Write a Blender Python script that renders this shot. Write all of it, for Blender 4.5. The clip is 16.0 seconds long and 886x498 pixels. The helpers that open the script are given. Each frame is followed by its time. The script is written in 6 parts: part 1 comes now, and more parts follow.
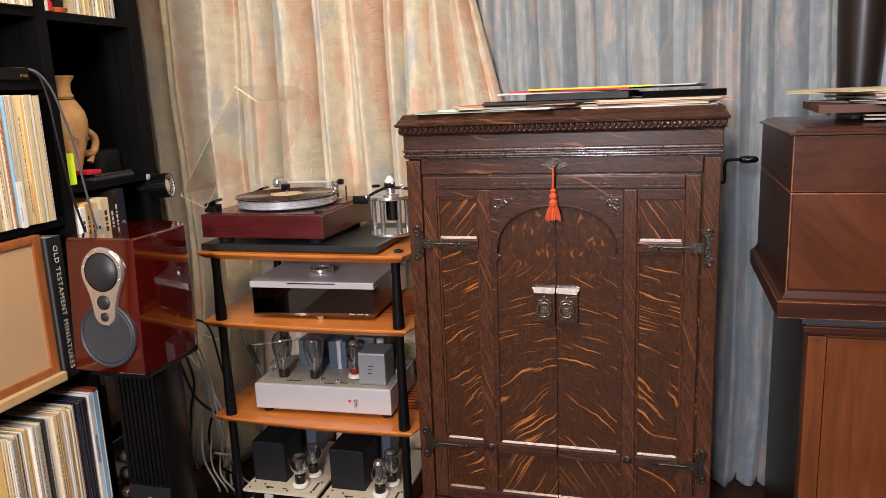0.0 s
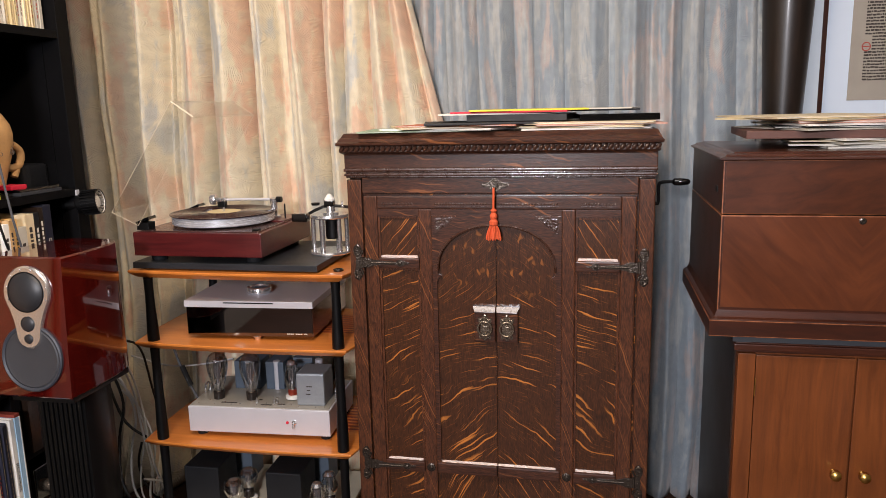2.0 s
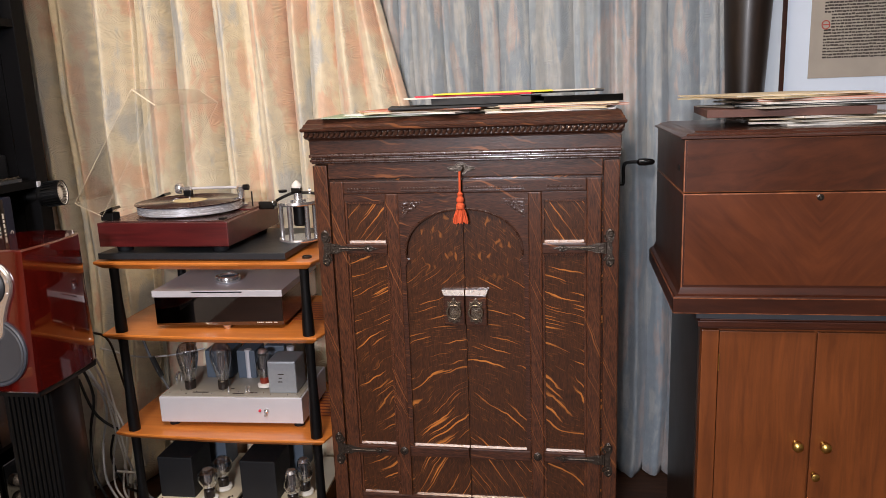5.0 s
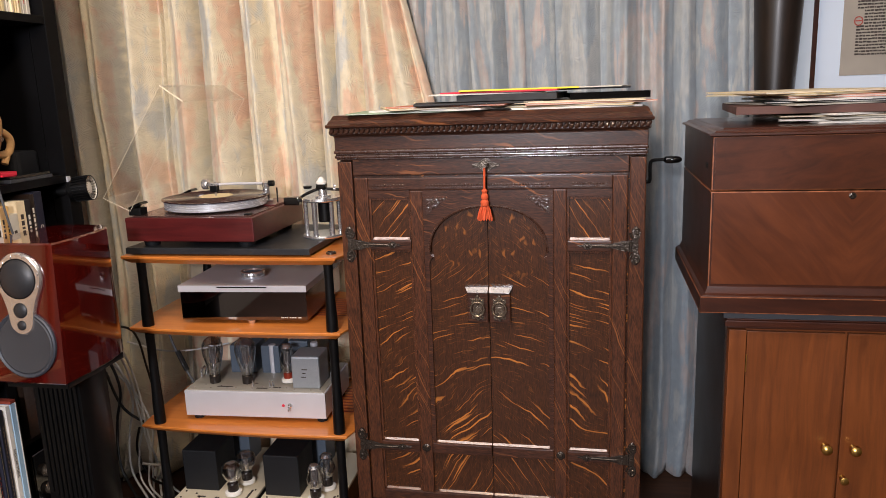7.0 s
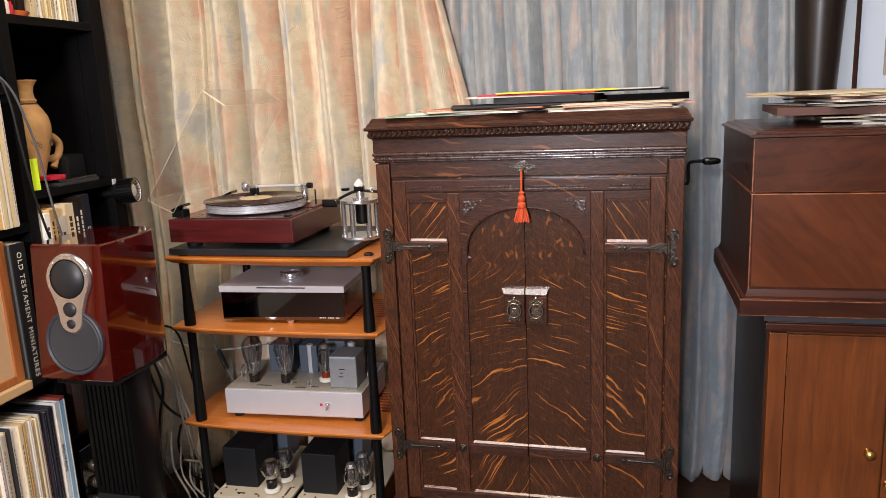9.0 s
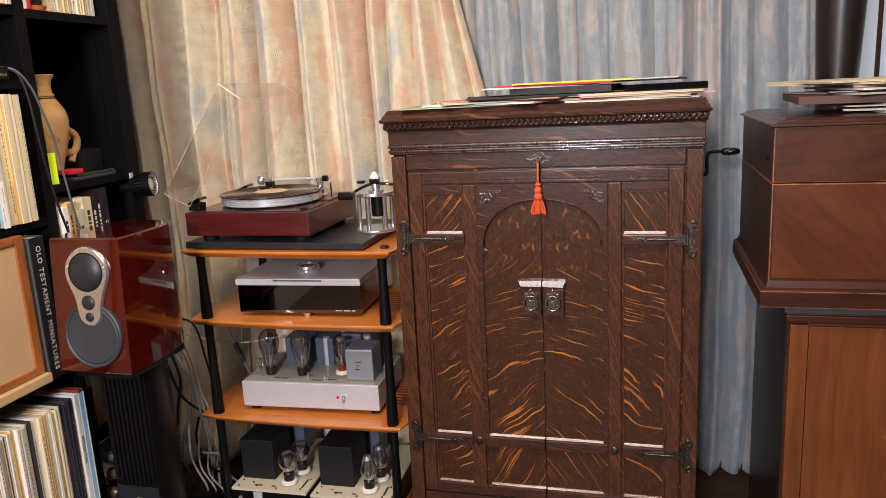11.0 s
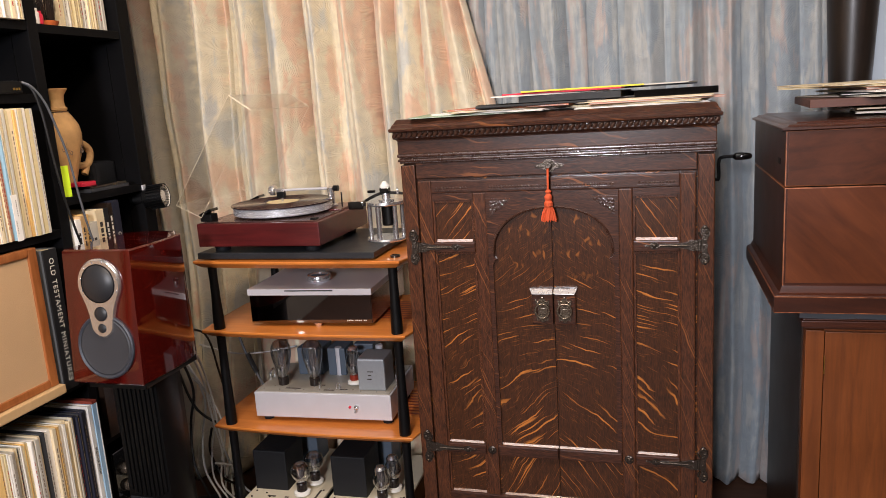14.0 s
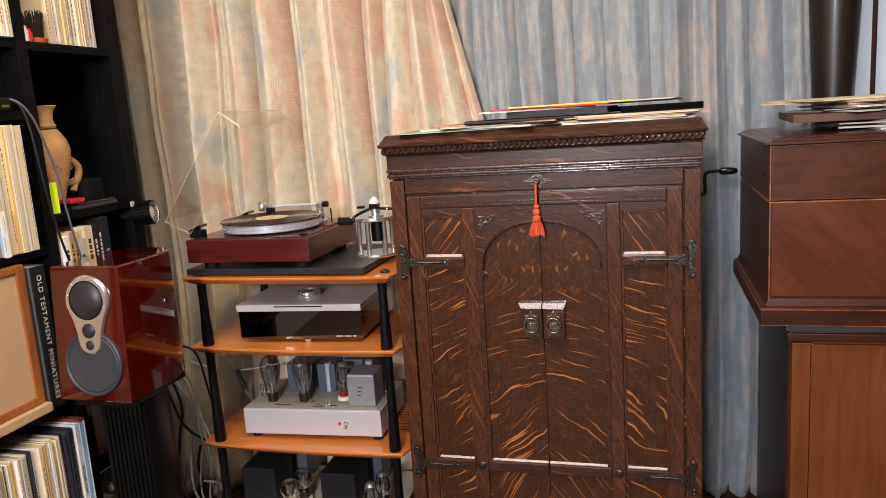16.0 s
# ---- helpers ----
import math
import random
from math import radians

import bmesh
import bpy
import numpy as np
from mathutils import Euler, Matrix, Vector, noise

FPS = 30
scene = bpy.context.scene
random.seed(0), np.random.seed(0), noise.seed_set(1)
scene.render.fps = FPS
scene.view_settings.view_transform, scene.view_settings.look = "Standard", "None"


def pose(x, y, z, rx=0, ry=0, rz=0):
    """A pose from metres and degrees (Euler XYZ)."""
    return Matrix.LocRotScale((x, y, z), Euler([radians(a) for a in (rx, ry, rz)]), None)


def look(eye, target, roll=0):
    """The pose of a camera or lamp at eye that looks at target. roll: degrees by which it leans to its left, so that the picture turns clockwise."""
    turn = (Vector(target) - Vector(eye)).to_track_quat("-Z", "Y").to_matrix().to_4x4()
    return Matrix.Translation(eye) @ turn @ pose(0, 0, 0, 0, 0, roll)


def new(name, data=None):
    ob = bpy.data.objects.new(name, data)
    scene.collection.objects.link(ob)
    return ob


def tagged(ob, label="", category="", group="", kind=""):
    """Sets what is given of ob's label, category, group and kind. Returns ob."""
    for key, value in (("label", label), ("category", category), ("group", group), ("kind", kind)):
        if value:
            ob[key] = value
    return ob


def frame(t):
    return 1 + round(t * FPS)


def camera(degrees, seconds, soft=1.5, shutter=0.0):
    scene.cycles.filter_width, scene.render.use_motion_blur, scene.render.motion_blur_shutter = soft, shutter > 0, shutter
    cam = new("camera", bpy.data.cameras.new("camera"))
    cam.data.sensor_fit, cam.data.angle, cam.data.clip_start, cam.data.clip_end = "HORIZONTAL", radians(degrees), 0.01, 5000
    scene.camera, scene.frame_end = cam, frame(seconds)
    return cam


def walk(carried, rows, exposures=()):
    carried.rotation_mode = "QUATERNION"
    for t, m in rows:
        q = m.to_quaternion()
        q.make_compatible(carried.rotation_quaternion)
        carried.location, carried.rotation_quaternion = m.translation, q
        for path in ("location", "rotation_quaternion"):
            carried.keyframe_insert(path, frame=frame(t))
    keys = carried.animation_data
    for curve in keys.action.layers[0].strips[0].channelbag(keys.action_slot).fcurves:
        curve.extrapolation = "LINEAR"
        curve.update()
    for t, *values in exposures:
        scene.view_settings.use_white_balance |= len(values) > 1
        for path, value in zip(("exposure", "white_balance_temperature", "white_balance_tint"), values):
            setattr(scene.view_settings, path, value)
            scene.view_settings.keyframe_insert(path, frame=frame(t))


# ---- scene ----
cam = camera(61.4, 16.0, soft=0.8)
PATH = [
    (0, (0.504, 0.009, 1.353), (-0.055, 1.885, 0.941), -2.4),
    (0.5, (0.5, 0.005, 1.353), (-0.034, 1.889, 0.948), -2.2),
    (1, (0.493, -0.003, 1.357), (-0.002, 1.895, 0.966), -1.9),
    (1.5, (0.486, -0.001, 1.359), (0.044, 1.913, 0.979), -1.6),
    (2, (0.495, 0.009, 1.359), (0.098, 1.933, 0.986), -1.3),
    (2.5, (0.489, 0.002, 1.356), (0.142, 1.937, 0.989), -1.1),
    (3, (0.492, 0.003, 1.356), (0.168, 1.941, 0.978), -1.3),
    (3.5, (0.492, 0.0, 1.355), (0.181, 1.937, 0.968), -1.5),
    (4, (0.506, 0.001, 1.361), (0.194, 1.935, 0.958), -1.8),
    (6.5, (0.524, 0.023, 1.347), (0.141, 1.941, 0.931), -2.2),
    (7, (0.515, 0.012, 1.351), (0.119, 1.928, 0.936), -2.1),
    (7.5, (0.514, 0.011, 1.353), (0.096, 1.922, 0.939), -2.2),
    (8, (0.515, 0.006, 1.353), (0.076, 1.914, 0.943), -2.2),
    (8.5, (0.512, 0.002, 1.352), (0.05, 1.905, 0.945), -2.3),
    (9, (0.505, -0.004, 1.357), (0.026, 1.894, 0.947), -2.5),
    (11.5, (0.5, 0.007, 1.348), (-0.028, 1.888, 0.92), -3.0),
    (12, (0.505, 0.014, 1.341), (-0.033, 1.891, 0.91), -3.1),
    (12.5, (0.503, 0.013, 1.343), (-0.037, 1.89, 0.91), -3.2),
    (13, (0.506, 0.012, 1.341), (-0.04, 1.889, 0.917), -3.3),
    (13.5, (0.506, 0.01, 1.347), (-0.043, 1.887, 0.932), -3.5),
    (14, (0.508, 0.008, 1.346), (-0.046, 1.889, 0.95), -3.7),
    (14.5, (0.507, 0.006, 1.348), (-0.049, 1.888, 0.963), -3.8),
    (15, (0.507, 0.003, 1.344), (-0.044, 1.889, 0.975), -3.8),
    (15.5, (0.512, 0.004, 1.345), (-0.032, 1.894, 0.983), -3.8),
    (16, (0.514, 0.003, 1.345), (-0.016, 1.899, 0.989), -3.8),
]
walk(cam, [(t, look(eye, target, roll)) for t, eye, target, roll in PATH])

# ---- light ----
world = bpy.data.worlds.new("world")
scene.world = world
world.use_nodes = True
world.node_tree.nodes["Background"].inputs[0].default_value = (0.9, 0.92, 1.0, 1)
world.node_tree.nodes["Background"].inputs[1].default_value = 0.05


def area_lamp(name, eye, target, size, size_y, watts, colour):
    data = bpy.data.lights.new(name, "AREA")
    data.shape, data.size, data.size_y, data.energy, data.color = "RECTANGLE", size, size_y, watts, colour
    ob = new(name, data)
    ob.matrix_world = look(eye, target)
    return ob


# a long tube fitting over the cabinets, and unseen: a cool lamp behind the viewer and two warm spots turned to the
# record player's corner
area_lamp("ceiling_lamp", (0.08, 1.0, 2.38), (0.08, 1.1, 0.0), 1.6, 0.22, 21, (1.0, 0.90, 0.87))
area_lamp("rear_lamp", (0.1, -1.9, 1.85), (0.2, 1.6, 0.7), 0.45, 0.35, 106, (0.95, 0.93, 1.0))
area_lamp("unseen_spot", (-0.02, 0.55, 2.38), (-1.2, 2.4, 1.15), 0.12, 0.12, 16, (1.0, 0.75, 0.5))
# second spot: extra light added to brighten the curtain behind the rack
area_lamp("unseen_spot", (-0.55, 0.15, 2.38), (-0.9, 2.35, 0.55), 0.12, 0.12, 5, (1.0, 0.75, 0.5))


# ---- materials ----
def srgb(r, g, b):
    return tuple(((c / 255) / 12.92 if c / 255 < 0.04045 else ((c / 255 + 0.055) / 1.055) ** 2.4) for c in (r, g, b)) + (1,)


def material(name, colour=(0.5, 0.5, 0.5, 1), rough=0.5, metal=0.0, coat=0.0, vary=0.15, scale=20.0, bump=0.0, bump_scale=200.0,
             stretch=(1, 1, 1), spec=0.5, random_hue=0.0):
    """A surface with blotches at one scale and fine relief at another."""
    m = bpy.data.materials.new(name)
    m.use_nodes = True
    nt = m.node_tree
    b = nt.nodes["Principled BSDF"]
    b.inputs["Roughness"].default_value, b.inputs["Metallic"].default_value = rough, metal
    b.inputs["Coat Weight"].default_value, b.inputs["Coat Roughness"].default_value = coat, 0.05
    b.inputs["Specular IOR Level"].default_value = spec
    co = nt.nodes.new("ShaderNodeTexCoord")
    mp = nt.nodes.new("ShaderNodeMapping")
    mp.inputs["Scale"].default_value = stretch
    nt.links.new(co.outputs["Object"], mp.inputs["Vector"])
    n1 = nt.nodes.new("ShaderNodeTexNoise")
    n1.inputs["Scale"].default_value, n1.inputs["Detail"].default_value = scale, 6
    nt.links.new(mp.outputs[0], n1.inputs["Vector"])
    mix = nt.nodes.new("ShaderNodeMix")
    mix.data_type = "RGBA"
    mix.inputs["A"].default_value = tuple(c * (1 - vary) for c in colour[:3]) + (1,)
    mix.inputs["B"].default_value = tuple(min(1, c * (1 + vary)) for c in colour[:3]) + (1,)
    nt.links.new(n1.outputs["Fac"], mix.inputs["Factor"])
    last = mix.outputs["Result"]
    if random_hue:
        info = nt.nodes.new("ShaderNodeObjectInfo")
        hsv = nt.nodes.new("ShaderNodeHueSaturation")
        mr = nt.nodes.new("ShaderNodeMapRange")
        mr.inputs["To Min"].default_value, mr.inputs["To Max"].default_value = 1 - random_hue, 1 + random_hue
        nt.links.new(info.outputs["Random"], mr.inputs["Value"])
        nt.links.new(mr.outputs[0], hsv.inputs["Value"])
        nt.links.new(last, hsv.inputs["Color"])
        last = hsv.outputs[0]
    nt.links.new(last, b.inputs["Base Color"])
    rr = nt.nodes.new("ShaderNodeMapRange")
    rr.inputs["To Min"].default_value, rr.inputs["To Max"].default_value = max(0.02, rough * 0.8), min(1, rough * 1.25)
    nt.links.new(n1.outputs["Fac"], rr.inputs["Value"])
    nt.links.new(rr.outputs[0], b.inputs["Roughness"])
    if bump:
        n2 = nt.nodes.new("ShaderNodeTexNoise")
        n2.inputs["Scale"].default_value, n2.inputs["Detail"].default_value = bump_scale, 4
        nt.links.new(mp.outputs[0], n2.inputs["Vector"])
        bp = nt.nodes.new("ShaderNodeBump")
        bp.inputs["Strength"].default_value, bp.inputs["Distance"].default_value = bump, 0.002
        nt.links.new(n2.outputs["Fac"], bp.inputs["Height"])
        nt.links.new(bp.outputs[0], b.inputs["Normal"])
    return m


def ramp(nt, stops):
    r = nt.nodes.new("ShaderNodeValToRGB")
    while len(r.color_ramp.elements) < len(stops):
        r.color_ramp.elements.new(0.5)
    for e, (p, c) in zip(r.color_ramp.elements, stops):
        e.position, e.color = p, c
    return r


def oak(name, dark, mid, fleck, angle, fleck_amount=0.62, mirror=False, grain=(9, 9, 1.2), gloss=0.3):
    """Fumed quarter-sawn oak: fine long grain and pale ray flecks that sweep across it."""
    m = bpy.data.materials.new(name)
    m.use_nodes = True
    nt = m.node_tree
    b = nt.nodes["Principled BSDF"]
    co = nt.nodes.new("ShaderNodeTexCoord")
    source = co.outputs["Object"]
    if mirror:      # the two leaves mirror the sweep of the flecks but not each fleck
        sep = nt.nodes.new("ShaderNodeSeparateXYZ")
        nt.links.new(source, sep.inputs[0])
        ab = nt.nodes.new("ShaderNodeMath")
        ab.operation = "ABSOLUTE"
        nt.links.new(sep.outputs[0], ab.inputs[0])
        com = nt.nodes.new("ShaderNodeCombineXYZ")
        nt.links.new(ab.outputs[0], com.inputs[0])
        sg = nt.nodes.new("ShaderNodeMath")
        sg.operation = "SIGN"
        nt.links.new(sep.outputs[0], sg.inputs[0])
        nt.links.new(sg.outputs[0], com.inputs[1])
        nt.links.new(sep.outputs[2], com.inputs[2])
        source = com.outputs[0]
    g = nt.nodes.new("ShaderNodeMapping")
    g.inputs["Scale"].default_value = grain
    nt.links.new(source, g.inputs["Vector"])
    n1 = nt.nodes.new("ShaderNodeTexNoise")
    n1.inputs["Scale"].default_value, n1.inputs["Detail"].default_value, n1.inputs["Roughness"].default_value = 16, 8, 0.7
    nt.links.new(g.outputs[0], n1.inputs["Vector"])
    base = ramp(nt, [(0.40, dark), (0.64, mid)])
    pore = nt.nodes.new("ShaderNodeMapping")
    pore.inputs["Scale"].default_value = tuple(55 * c for c in grain)
    nt.links.new(source, pore.inputs["Vector"])
    pn = nt.nodes.new("ShaderNodeTexNoise")
    pn.inputs["Scale"].default_value, pn.inputs["Detail"].default_value = 1.0, 3
    nt.links.new(pore.outputs[0], pn.inputs["Vector"])
    both = nt.nodes.new("ShaderNodeMath")
    both.operation = "MULTIPLY_ADD"
    both.inputs[1].default_value = 0.55
    nt.links.new(pn.outputs["Fac"], both.inputs[0])
    half = nt.nodes.new("ShaderNodeMath")
    half.operation = "MULTIPLY"
    half.inputs[1].default_value = 0.5
    nt.links.new(n1.outputs["Fac"], half.inputs[0])
    nt.links.new(half.outputs[0], both.inputs[2])
    nt.links.new(both.outputs[0], base.inputs[0])

    def calc(op, a, b=0.0, c=0.0):
        n = nt.nodes.new("ShaderNodeMath")
        n.operation = op
        for i, v in enumerate((a, b, c)):
            if isinstance(v, (int, float)):
                n.inputs[i].default_value = v
            else:
                nt.links.new(v, n.inputs[i])
        return n.outputs[0]

    def cloud(vector, scale, detail=2.0, rough=0.5):
        n = nt.nodes.new("ShaderNodeTexNoise")
        n.inputs["Scale"].default_value, n.inputs["Detail"].default_value, n.inputs["Roughness"].default_value = scale, detail, rough
        nt.links.new(vector, n.inputs["Vector"])
        return n.outputs["Fac"]

    def point(x, y, z):
        n = nt.nodes.new("ShaderNodeCombineXYZ")
        for i, v in enumerate((x, y, z)):
            if isinstance(v, (int, float)):
                n.inputs[i].default_value = v
            else:
                nt.links.new(v, n.inputs[i])
        return n.outputs[0]

    axis = nt.nodes.new("ShaderNodeSeparateXYZ")
    nt.links.new(source, axis.inputs[0])
    px, py, pz = axis.outputs
    # how steeply the flecks run, by height on the leaf; other boards keep one slope
    if mirror:
        fan = ramp(nt, [(p, (k, k, k, 1)) for p, k in ((0.22, 0.95), (0.375, 0.9), (0.40, 0.46), (0.5, 0.40), (0.64, 0.16), (0.72, 0.16), (0.82, 0.4), (1.0, 0.5))])
        nt.links.new(pz, fan.inputs[0])
        steep = calc("MULTIPLY", fan.outputs[0], 1.7)
    else:
        steep = math.tan(radians(angle))
    bend = calc("MULTIPLY_ADD", cloud(source, 6.0, 1.0), 0.08, -0.04)
    wobble = calc("MULTIPLY_ADD", cloud(source, 24.0, 2.0), 0.014, -0.007)
    inner, outer = (calc("MINIMUM", px, 0.16), calc("MULTIPLY", calc("MAXIMUM", calc("SUBTRACT", px, 0.16), 0.0), calc("MULTIPLY_ADD", calc("GREATER_THAN", pz, 0.945), 1.0, 0.45))) if mirror else (px, 0.0)
    across = calc("ADD", calc("ADD", calc("MULTIPLY_ADD", inner, steep, pz), outer), calc("ADD", bend, wobble))
    patch = cloud(source, 7.0, 2.0)
    big_fleck = cloud(point(calc("MULTIPLY", px, 7.0), calc("MULTIPLY", across, 118.0), calc("MULTIPLY", py, 9.0)), 1.0, 1.0, 0.35)
    big_fleck = calc("ADD", big_fleck, calc("MULTIPLY_ADD", patch, 0.22, -0.11))
    cut = ramp(nt, [(fleck_amount, (0, 0, 0, 1)), (fleck_amount + 0.035, (0.55, 0.55, 0.55, 1)), (fleck_amount + 0.11, (1, 1, 1, 1))])
    nt.links.new(big_fleck, cut.inputs[0])
    # short faint flecks between the large ones
    small_fleck = cloud(point(calc("MULTIPLY", px, 34.0), calc("MULTIPLY", across, 330.0), calc("MULTIPLY", py, 7.0)), 1.0, 1.0)
    cut2 = ramp(nt, [(0.60, (0, 0, 0, 1)), (0.74, (0.22, 0.22, 0.22, 1))])
    nt.links.new(small_fleck, cut2.inputs[0])
    strong = cut.outputs[0]
    if mirror:      # high on the leaf the flecks turn into upright curled flames
        curl = calc("MULTIPLY_ADD", cloud(source, 22.0, 2.0), 0.05, -0.025)
        flame = cloud(point(calc("MULTIPLY", calc("ADD", px, curl), 75.0), calc("MULTIPLY", pz, 34.0), calc("MULTIPLY", py, 5.0)), 1.0, 1.0, 0.4)
        cut3 = ramp(nt, [(0.63, (0, 0, 0, 1)), (0.74, (0.42, 0.42, 0.42, 1))])
        nt.links.new(flame, cut3.inputs[0])
        high = nt.nodes.new("ShaderNodeMapRange")
        high.inputs["From Min"].default_value, high.inputs["From Max"].default_value = 0.84, 0.9
        nt.links.new(calc("SUBTRACT", pz, calc("MULTIPLY", calc("GREATER_THAN", px, 0.17), 1.0)), high.inputs["Value"])
        low = calc("SUBTRACT", 1.0, high.outputs[0])
        strong = calc("ADD", calc("MULTIPLY", strong, low), calc("MULTIPLY", cut3.outputs[0], high.outputs[0]))
    mul = nt.nodes.new("ShaderNodeMath")
    mul.operation = "MAXIMUM"
    nt.links.new(strong, mul.inputs[0])
    nt.links.new(cut2.outputs[0], mul.inputs[1])
    mix = nt.nodes.new("ShaderNodeMix")
    mix.data_type = "RGBA"
    nt.links.new(mul.outputs[0], mix.inputs["Factor"])
    nt.links.new(base.outputs[0], mix.inputs["A"])
    mix.inputs["B"].default_value = fleck
    nt.links.new(mix.outputs["Result"], b.inputs["Base Color"])
    b.inputs["Roughness"].default_value = gloss
    b.inputs["Coat Weight"].default_value, b.inputs["Coat Roughness"].default_value = 0.4, 0.13
    b.inputs["Specular IOR Level"].default_value = 0.4
    bp = nt.nodes.new("ShaderNodeBump")
    bp.inputs["Strength"].default_value, bp.inputs["Distance"].default_value = 0.25, 0.001
    nt.links.new(both.outputs[0], bp.inputs["Height"])
    nt.links.new(bp.outputs[0], b.inputs["Normal"])
    return m


def wood(name, dark, mid, grain=(2, 2, 30), scale=4, rough=0.35, coat=0.3, turn=0.0, mirror=False):
    m = bpy.data.materials.new(name)
    m.use_nodes = True
    nt = m.node_tree
    b = nt.nodes["Principled BSDF"]
    co = nt.nodes.new("ShaderNodeTexCoord")
    g = nt.nodes.new("ShaderNodeMapping")
    g.inputs["Scale"].default_value = grain
    source = co.outputs["Object"]
    if mirror:
        sep, ab, com = (nt.nodes.new(k) for k in ("ShaderNodeSeparateXYZ", "ShaderNodeMath", "ShaderNodeCombineXYZ"))
        ab.operation = "ABSOLUTE"
        nt.links.new(source, sep.inputs[0])
        nt.links.new(sep.outputs[0], ab.inputs[0])
        nt.links.new(ab.outputs[0], com.inputs[0])
        nt.links.new(sep.outputs[1], com.inputs[1])
        nt.links.new(sep.outputs[2], com.inputs[2])
        source = com.outputs[0]
    if turn:
        tn = nt.nodes.new("ShaderNodeMapping")
        tn.inputs["Rotation"].default_value = (0, radians(turn), 0)
        nt.links.new(source, tn.inputs["Vector"])
        source = tn.outputs[0]
    nt.links.new(source, g.inputs["Vector"])
    n1 = nt.nodes.new("ShaderNodeTexNoise")
    n1.inputs["Scale"].default_value, n1.inputs["Detail"].default_value, n1.inputs["Roughness"].default_value = scale, 8, 0.65
    n1.inputs["Distortion"].default_value = 0.6
    nt.links.new(g.outputs[0], n1.inputs["Vector"])
    base = ramp(nt, [(0.3, dark), (0.7, mid)])
    nt.links.new(n1.outputs["Fac"], base.inputs[0])
    big = nt.nodes.new("ShaderNodeTexNoise")
    big.inputs["Scale"].default_value, big.inputs["Detail"].default_value = 5, 5
    nt.links.new(co.outputs["Object"], big.inputs["Vector"])
    hsv = nt.nodes.new("ShaderNodeHueSaturation")
    mr = nt.nodes.new("ShaderNodeMapRange")
    mr.inputs["To Min"].default_value, mr.inputs["To Max"].default_value = 0.7, 1.3
    nt.links.new(big.outputs["Fac"], mr.inputs["Value"])
    nt.links.new(mr.outputs[0], hsv.inputs["Value"])
    nt.links.new(base.outputs[0], hsv.inputs["Color"])
    nt.links.new(hsv.outputs[0], b.inputs["Base Color"])
    rr = nt.nodes.new("ShaderNodeMapRange")
    rr.inputs["To Min"].default_value, rr.inputs["To Max"].default_value = rough * 0.75, rough * 1.35
    nt.links.new(big.outputs["Fac"], rr.inputs["Value"])
    nt.links.new(rr.outputs[0], b.inputs["Roughness"])
    b.inputs["Coat Weight"].default_value, b.inputs["Coat Roughness"].default_value = coat, 0.15 if coat < 0.9 else 0.03
    bp = nt.nodes.new("ShaderNodeBump")
    bp.inputs["Strength"].default_value, bp.inputs["Distance"].default_value = 0.12, 0.001
    nt.links.new(n1.outputs["Fac"], bp.inputs["Height"])
    nt.links.new(bp.outputs[0], b.inputs["Normal"])
    return m


